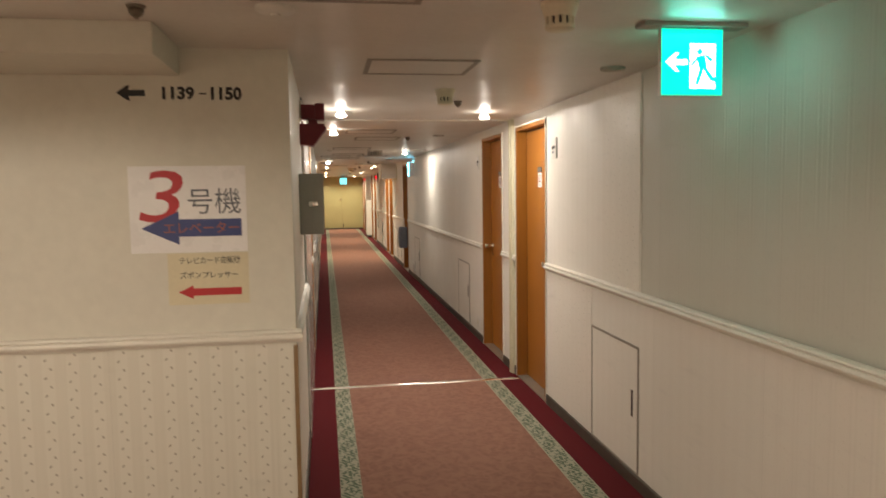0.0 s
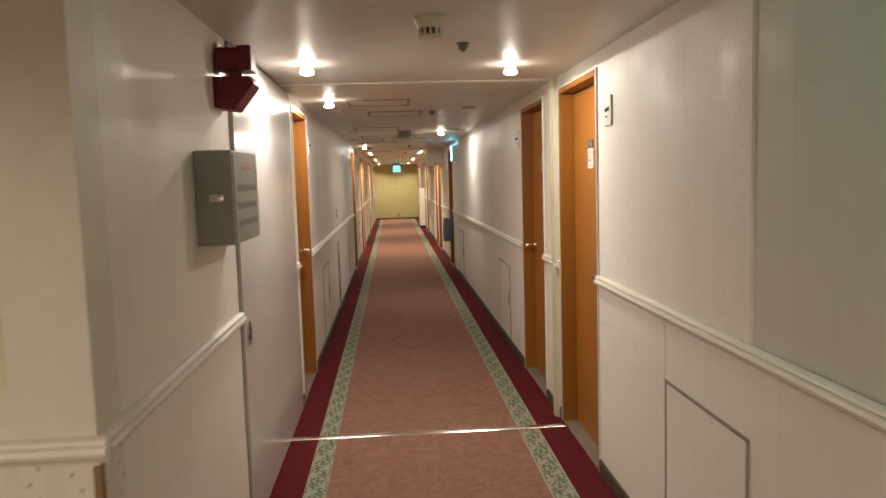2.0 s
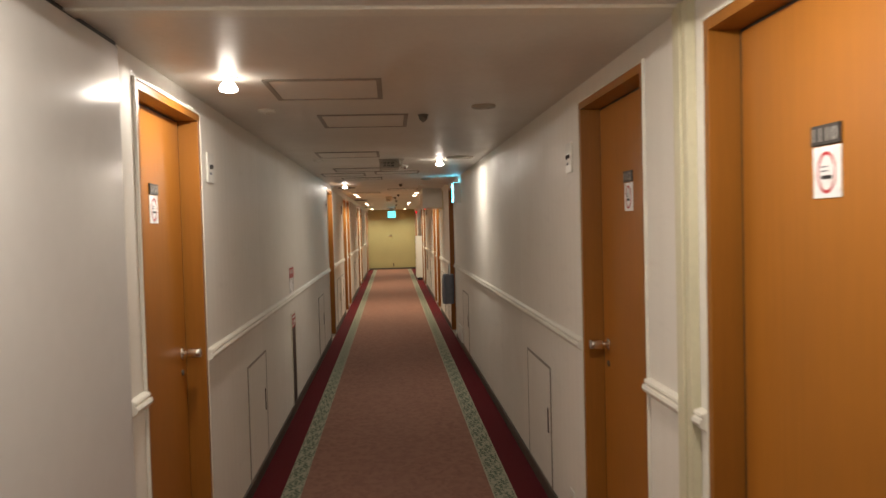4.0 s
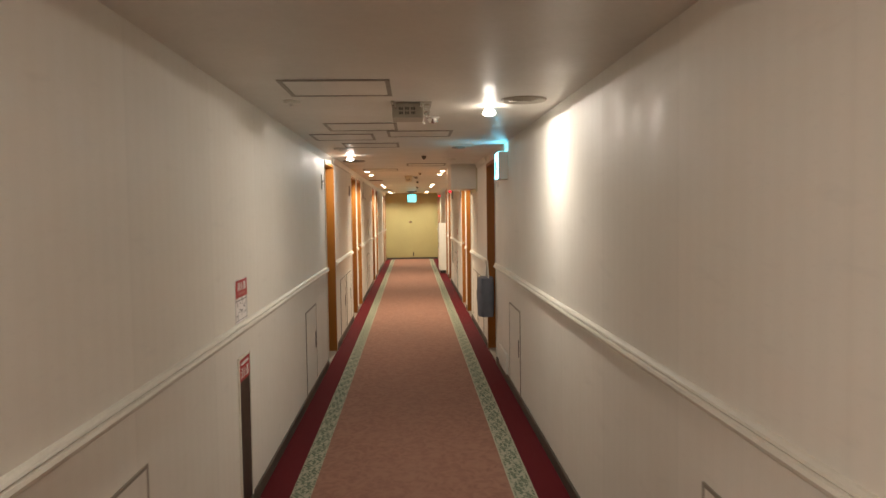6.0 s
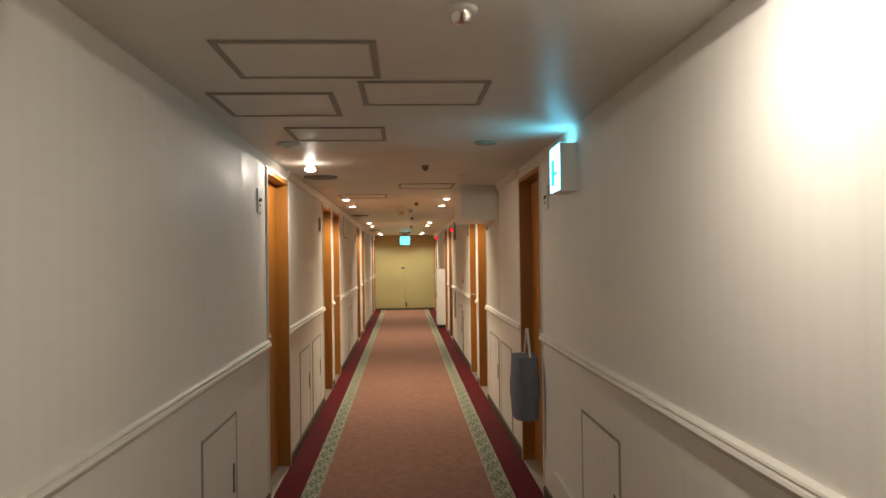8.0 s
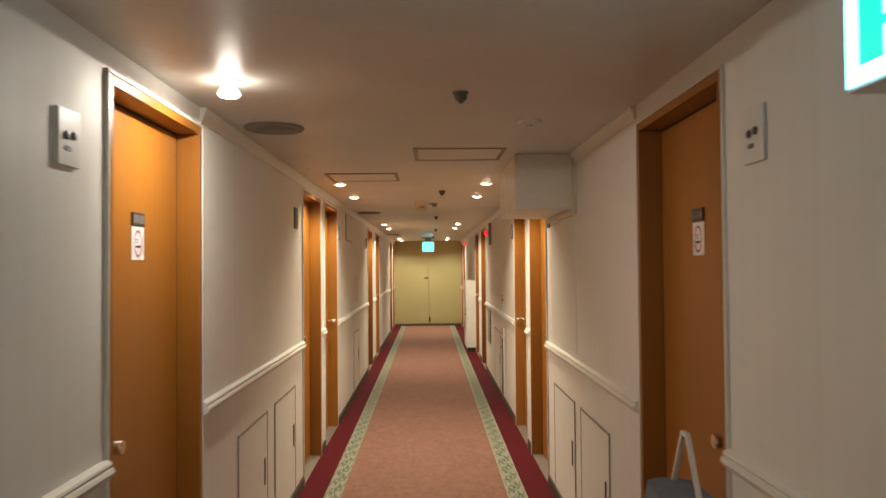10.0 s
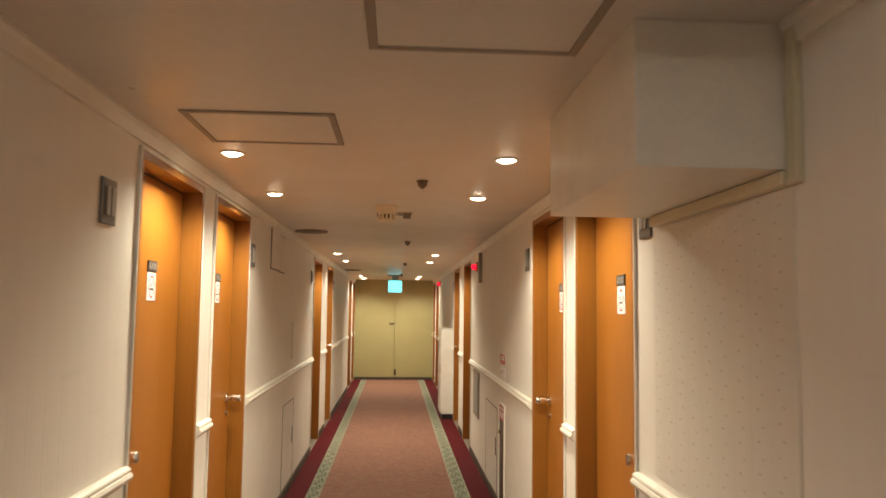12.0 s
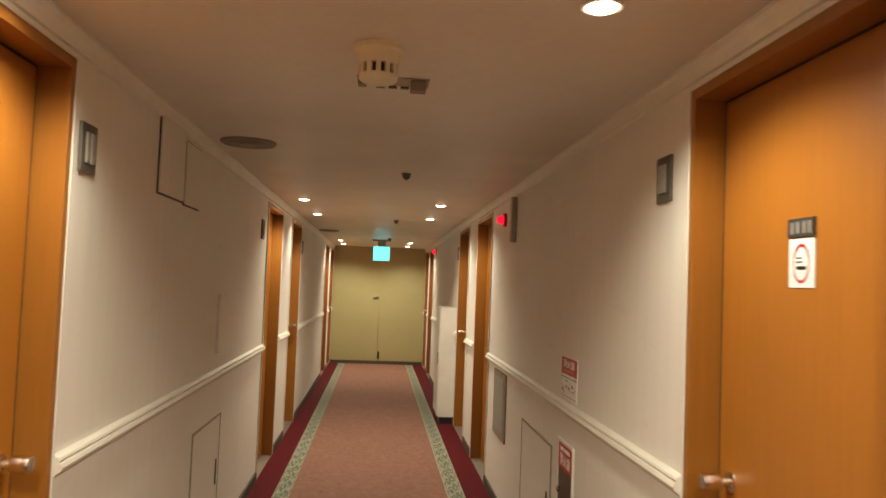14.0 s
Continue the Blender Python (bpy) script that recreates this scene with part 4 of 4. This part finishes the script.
def smoke_detector(x, y, k=1.0):
    t = ceiling_thing("smoke_detector", "aged ivory smoke detector with slotted sides", "smoke detector", x, y, "smoke detectors")
    part("base", lathe([(0.0, 0.0), (0.060, 0.0), (0.060, -0.013), (0.057, -0.016), (0.056, -0.020), (0.047, -0.046), (0.0, -0.046)], 28), IVORY, t, smooth=True)
    part("core", lathe([(0.036, -0.044), (0.036, -0.075), (0.0, -0.075)], 24), DARK, t, "dark sensing chamber", True)
    for i in range(12):
        a = 2 * math.pi * i / 12
        bm = boxes(((-0.0062, 0.0375, -0.078), (0.0062, 0.0455, -0.044)), bevel=0.0015)
        bmesh.ops.transform(bm, matrix=Matrix.Rotation(a, 4, "Z"), verts=bm.verts[:])
        part("slat", bm, IVORY, t)
    t.scale = (k, k, k)
    part("cap", lathe([(0.047, -0.070), (0.046, -0.080), (0.038, -0.086), (0.0, -0.088)], 24), IVORY, t, smooth=True)


for x, y, k in ((0.99, 2.88, 1.0), (0.954, 4.87, 1.0), (0.940, 19.60, 1.15)):
    smoke_detector(x, y, k)


def sensor_box(x, y, scale=1.0):
    """A grey slotted box on a ceiling plate with loose brackets and clear tape."""
    t = ceiling_thing("ceiling_speaker_box", "grey slotted box on a ceiling plate with loose wires", "ceiling box", x, y)
    part("plate", boxes(((-0.112, -0.07, -0.004), (0.112, 0.19, 0)), bevel=0.001), ALU, t)
    b = part("body", boxes(((-0.105, -0.045, -0.084), (0.068, 0.158, -0.004)), bevel=0.005), VENT_PALE, t)
    for i in range(3):
        for j in range(2):
            px, pz = -0.068 + i * 0.034, -0.026 - j * 0.024
            for k in range(3):
                part("slot", boxes(((px + k * 0.008, -0.0465, pz - 0.015), (px + k * 0.008 + 0.005, -0.0450, pz))), DARK, b)
    part("bracket", boxes(((0.070, -0.01, -0.050), (0.102, 0.03, -0.004)), ((0.084, -0.005, -0.075), (0.100, 0.010, -0.050)), bevel=0.003), METAL, t)
    part("clip", boxes(((0.069, 0.06, -0.062), (0.090, 0.064, -0.004)), ((0.090, 0.06, -0.008), (0.112, 0.064, -0.004)), bevel=0.001), METAL, t, "bent bright metal clip")
    for sx, sy, drop in ((-0.086, -0.058, -0.036), (0.052, -0.058, -0.036), (-0.100, -0.105, -0.030)):
        part("screw", lathe([(0.004, -0.002), (0.004, drop + 0.006), (0.007, drop + 0.004), (0.0, drop)], 10, Matrix.Translation((sx, sy, 0))), METAL, t)
    part("strap", boxes(((-0.108, -0.112, -0.004), (-0.092, -0.070, 0))), ALU, t, "dull metal strap")
    part("wire", lathe([(0.0022, -0.004), (0.0022, -0.100), (0.0, -0.101)], 8, Matrix.Translation((0.052, 0.172, 0.0)) @ pose(0, 0, 0, -14, -12, 0)), WHITE, t)


sensor_box(0.992, 11.33)
t = ceiling_thing("bracket_plate", "grey mounting plate with stubs beside a detector", "mounting plate", 0.985, 19.93)
part("plate", boxes(((-0.115, -0.045, -0.004), (0.115, 0.05, 0)), bevel=0.001), ALU, t)
part("stub", boxes(((0.055, -0.03, -0.035), (0.105, 0.02, -0.004)), bevel=0.004), VENT, t)
part("stub", boxes(((-0.112, -0.02, -0.022), (-0.085, 0.02, -0.004)), bevel=0.003), VENT, t)
for px in (-0.055, -0.015, 0.025):
    part("pad", boxes(((px, 0.060, -0.006), (px + 0.028, 0.080, 0)), bevel=0.001), DARK_BROWN, t, "dark brown pad")


# ---- exit signs ----
def running_man(t, x0, x1, z0, z1, y, lit, dark):
    """The doorway, arrow and striding shape of an exit sign, as plain flat shapes."""
    w, h = x1 - x0, z1 - z0

    def at(pts):
        return [(x0 + a * w, z0 + b * h) for a, b in pts]
    part("doorway", prism(at([(0.46, 0.10), (0.88, 0.10), (0.88, 0.78), (0.46, 0.78)]), 1, y - 0.0012, y), lit, t, "white doorway field")
    part("arrow", prism(at([(0.06, 0.50), (0.22, 0.64), (0.28, 0.64), (0.20, 0.54), (0.42, 0.54), (0.42, 0.46), (0.20, 0.46), (0.28, 0.36), (0.22, 0.36)]), 1, y - 0.0012, y), lit, t, "white arrow")
    figure = bmesh.new()
    for pts in ([(0.56, 0.66), (0.62, 0.72), (0.67, 0.66), (0.62, 0.60)], [(0.57, 0.58), (0.70, 0.62), (0.74, 0.40), (0.62, 0.38)], [(0.46, 0.46), (0.50, 0.44), (0.60, 0.54), (0.58, 0.58)],
                [(0.70, 0.60), (0.80, 0.50), (0.84, 0.54), (0.73, 0.62)], [(0.62, 0.40), (0.68, 0.38), (0.60, 0.16), (0.54, 0.16)], [(0.68, 0.40), (0.74, 0.40), (0.84, 0.28), (0.96, 0.26), (0.94, 0.20), (0.80, 0.22)]):
        prism(at(pts), 1, y - 0.0022, y - 0.0012, figure)
    part("pictogram", figure, dark, t, "green striding pictogram")


t = thing("exit_sign", "lit green hanging exit sign with white arrow", "exit sign", (0, 3.11, 0), group="green exit signs")
part("housing", boxes(((1.434, 0.0, 1.856), (1.670, 0.022, 2.092)), bevel=0.003), WHITE, t)
part("face", boxes(((1.437, -0.003, 1.859), (1.667, 0.0, 2.089))), GREEN_GLOW, t, "lit green face")
part("back_face", boxes(((1.437, 0.022, 1.859), (1.667, 0.025, 2.089))), GREEN_GLOW, t, "lit green face")
running_man(t, 1.437, 1.667, 1.859, 2.089, -0.003, WHITE_GLOW, GREEN_GLOW)
part("mount", boxes(((1.36, -0.03, 2.094), (1.75, 0.05, CZ)), bevel=0.003), GREY_BOX, t, "grey ceiling mount")

t = thing("exit_sign", "lit wall-mounted exit sign box with white casing", "exit sign", (RX, 13.6, 0), group="green exit signs")
part("housing", boxes(((-0.085, 0.0, 1.782), (0.0, 0.235, 2.022)), bevel=0.004), WHITE, t)
part("face", boxes(((-0.089, 0.008, 1.790), (-0.085, 0.227, 2.014))), SIGN_GLOW, t, "lit pale cyan face")
part("pictogram", boxes(((-0.0900, 0.05, 1.87), (-0.089, 0.12, 1.885)), ((-0.0900, 0.12, 1.82), (-0.089, 0.19, 1.95))), GREEN_GLOW, t, "green pictogram")
part("glow_top", boxes(((-0.080, 0.02, 2.022), (-0.012, 0.215, 2.025))), SIGN_GLOW, t, "lit top slit of the casing")

t = thing("exit_sign", "lit pale green exit sign hanging before the end door", "exit sign", (0.988, 28.8, 0), group="green exit signs")
part("housing", boxes(((-0.125, 0.0, 1.79), (0.125, 0.03, 2.005)), bevel=0.003), WHITE, t)
part("face", boxes(((-0.122, -0.003, 1.793), (0.122, 0.0, 2.002))), CYAN_GLOW, t, "lit pale green face")
part("stem", boxes(((-0.06, 0.005, 2.005), (0.06, 0.025, 2.085)), bevel=0.002), GREY_BOX, t)
part("mount", boxes(((-0.14, -0.02, 2.085), (0.14, 0.05, CZ)), bevel=0.003), GREY_BOX, t)

# ---- loose things ----
t = thing("cloth_bag", "blue-grey cloth bag hanging from a door lever", "bag", (RX - 0.097, 14.70, 0))
bm = bmesh.new()
rows = []
for k in range(9):
    f = k / 8
    z = 0.44 + 0.39 * f
    swell = 0.84 + 0.16 * math.sin(math.pi * min(1, 0.15 + f * 0.75))
    ring = []
    for i in range(24):
        a = 2 * math.pi * i / 24
        r = 1 + 0.09 * noise.noise(Vector((math.cos(a) * 1.7, math.sin(a) * 1.7, f * 3.1)))
        ring.append(bm.verts.new((0.084 * swell * r * math.copysign(abs(math.cos(a)) ** 0.6, math.cos(a)), 0.155 * swell * r * math.copysign(abs(math.sin(a)) ** 0.6, math.sin(a)), z)))
    rows.append(ring)
for a, b in zip(rows, rows[1:]):
    for i in range(24):
        bm.faces.new((a[i], a[(i + 1) % 24], b[(i + 1) % 24], b[i]))
bm.faces.new(list(reversed(rows[0])))
bm.faces.new(rows[-1])
part("sack", bm, SACK, t, smooth=True)
part("strap", prism([(-0.13, 0.80), (-0.02, 1.0), (0.02, 1.0), (0.13, 0.80), (0.122, 0.80), (0.014, 0.988), (-0.014, 0.988), (-0.122, 0.80)], 0, 0.010, 0.024), TRIM, t, "white strap")

t = thing("locker", "slim white cabinet with dark base against the wall", "cabinet", (1.745, 25.86, FZ))
part("body", boxes(((-0.085, -0.28, 0.07), (0.079, 0.28, 1.25)), bevel=0.004), WHITE, t)
part("base", boxes(((-0.070, -0.265, 0.0), (0.079, 0.265, 0.07))), DARK, t, "dark recessed base")
part("door", boxes(((-0.097, -0.272, 0.085), (-0.086, 0.272, 1.235)), bevel=0.003), WHITE, t)
part("handle", boxes(((-0.110, -0.235, 0.62), (-0.097, -0.215, 0.76)), bevel=0.003), METAL, t)

# metal strip across the carpet
t = thing("carpet_strip", "scuffed metal strip screwed across the carpet joint", "floor strip", (0, 6.48, FZ))
part("strip", prism([(-0.024, 0.0), (0.024, 0.0), (0.018, 0.005), (0.0, 0.0065), (-0.018, 0.005)], 0, LX + 0.01, RX - 0.012), CHROME, t)
for sx in (0.25, 0.62, 0.99, 1.36, 1.70):
    part("screw", lathe([(0.007, 0.006), (0.005, 0.0085), (0.0, 0.009)], 12, Matrix.Translation((sx, 0.0, 0.0))), METAL, t)
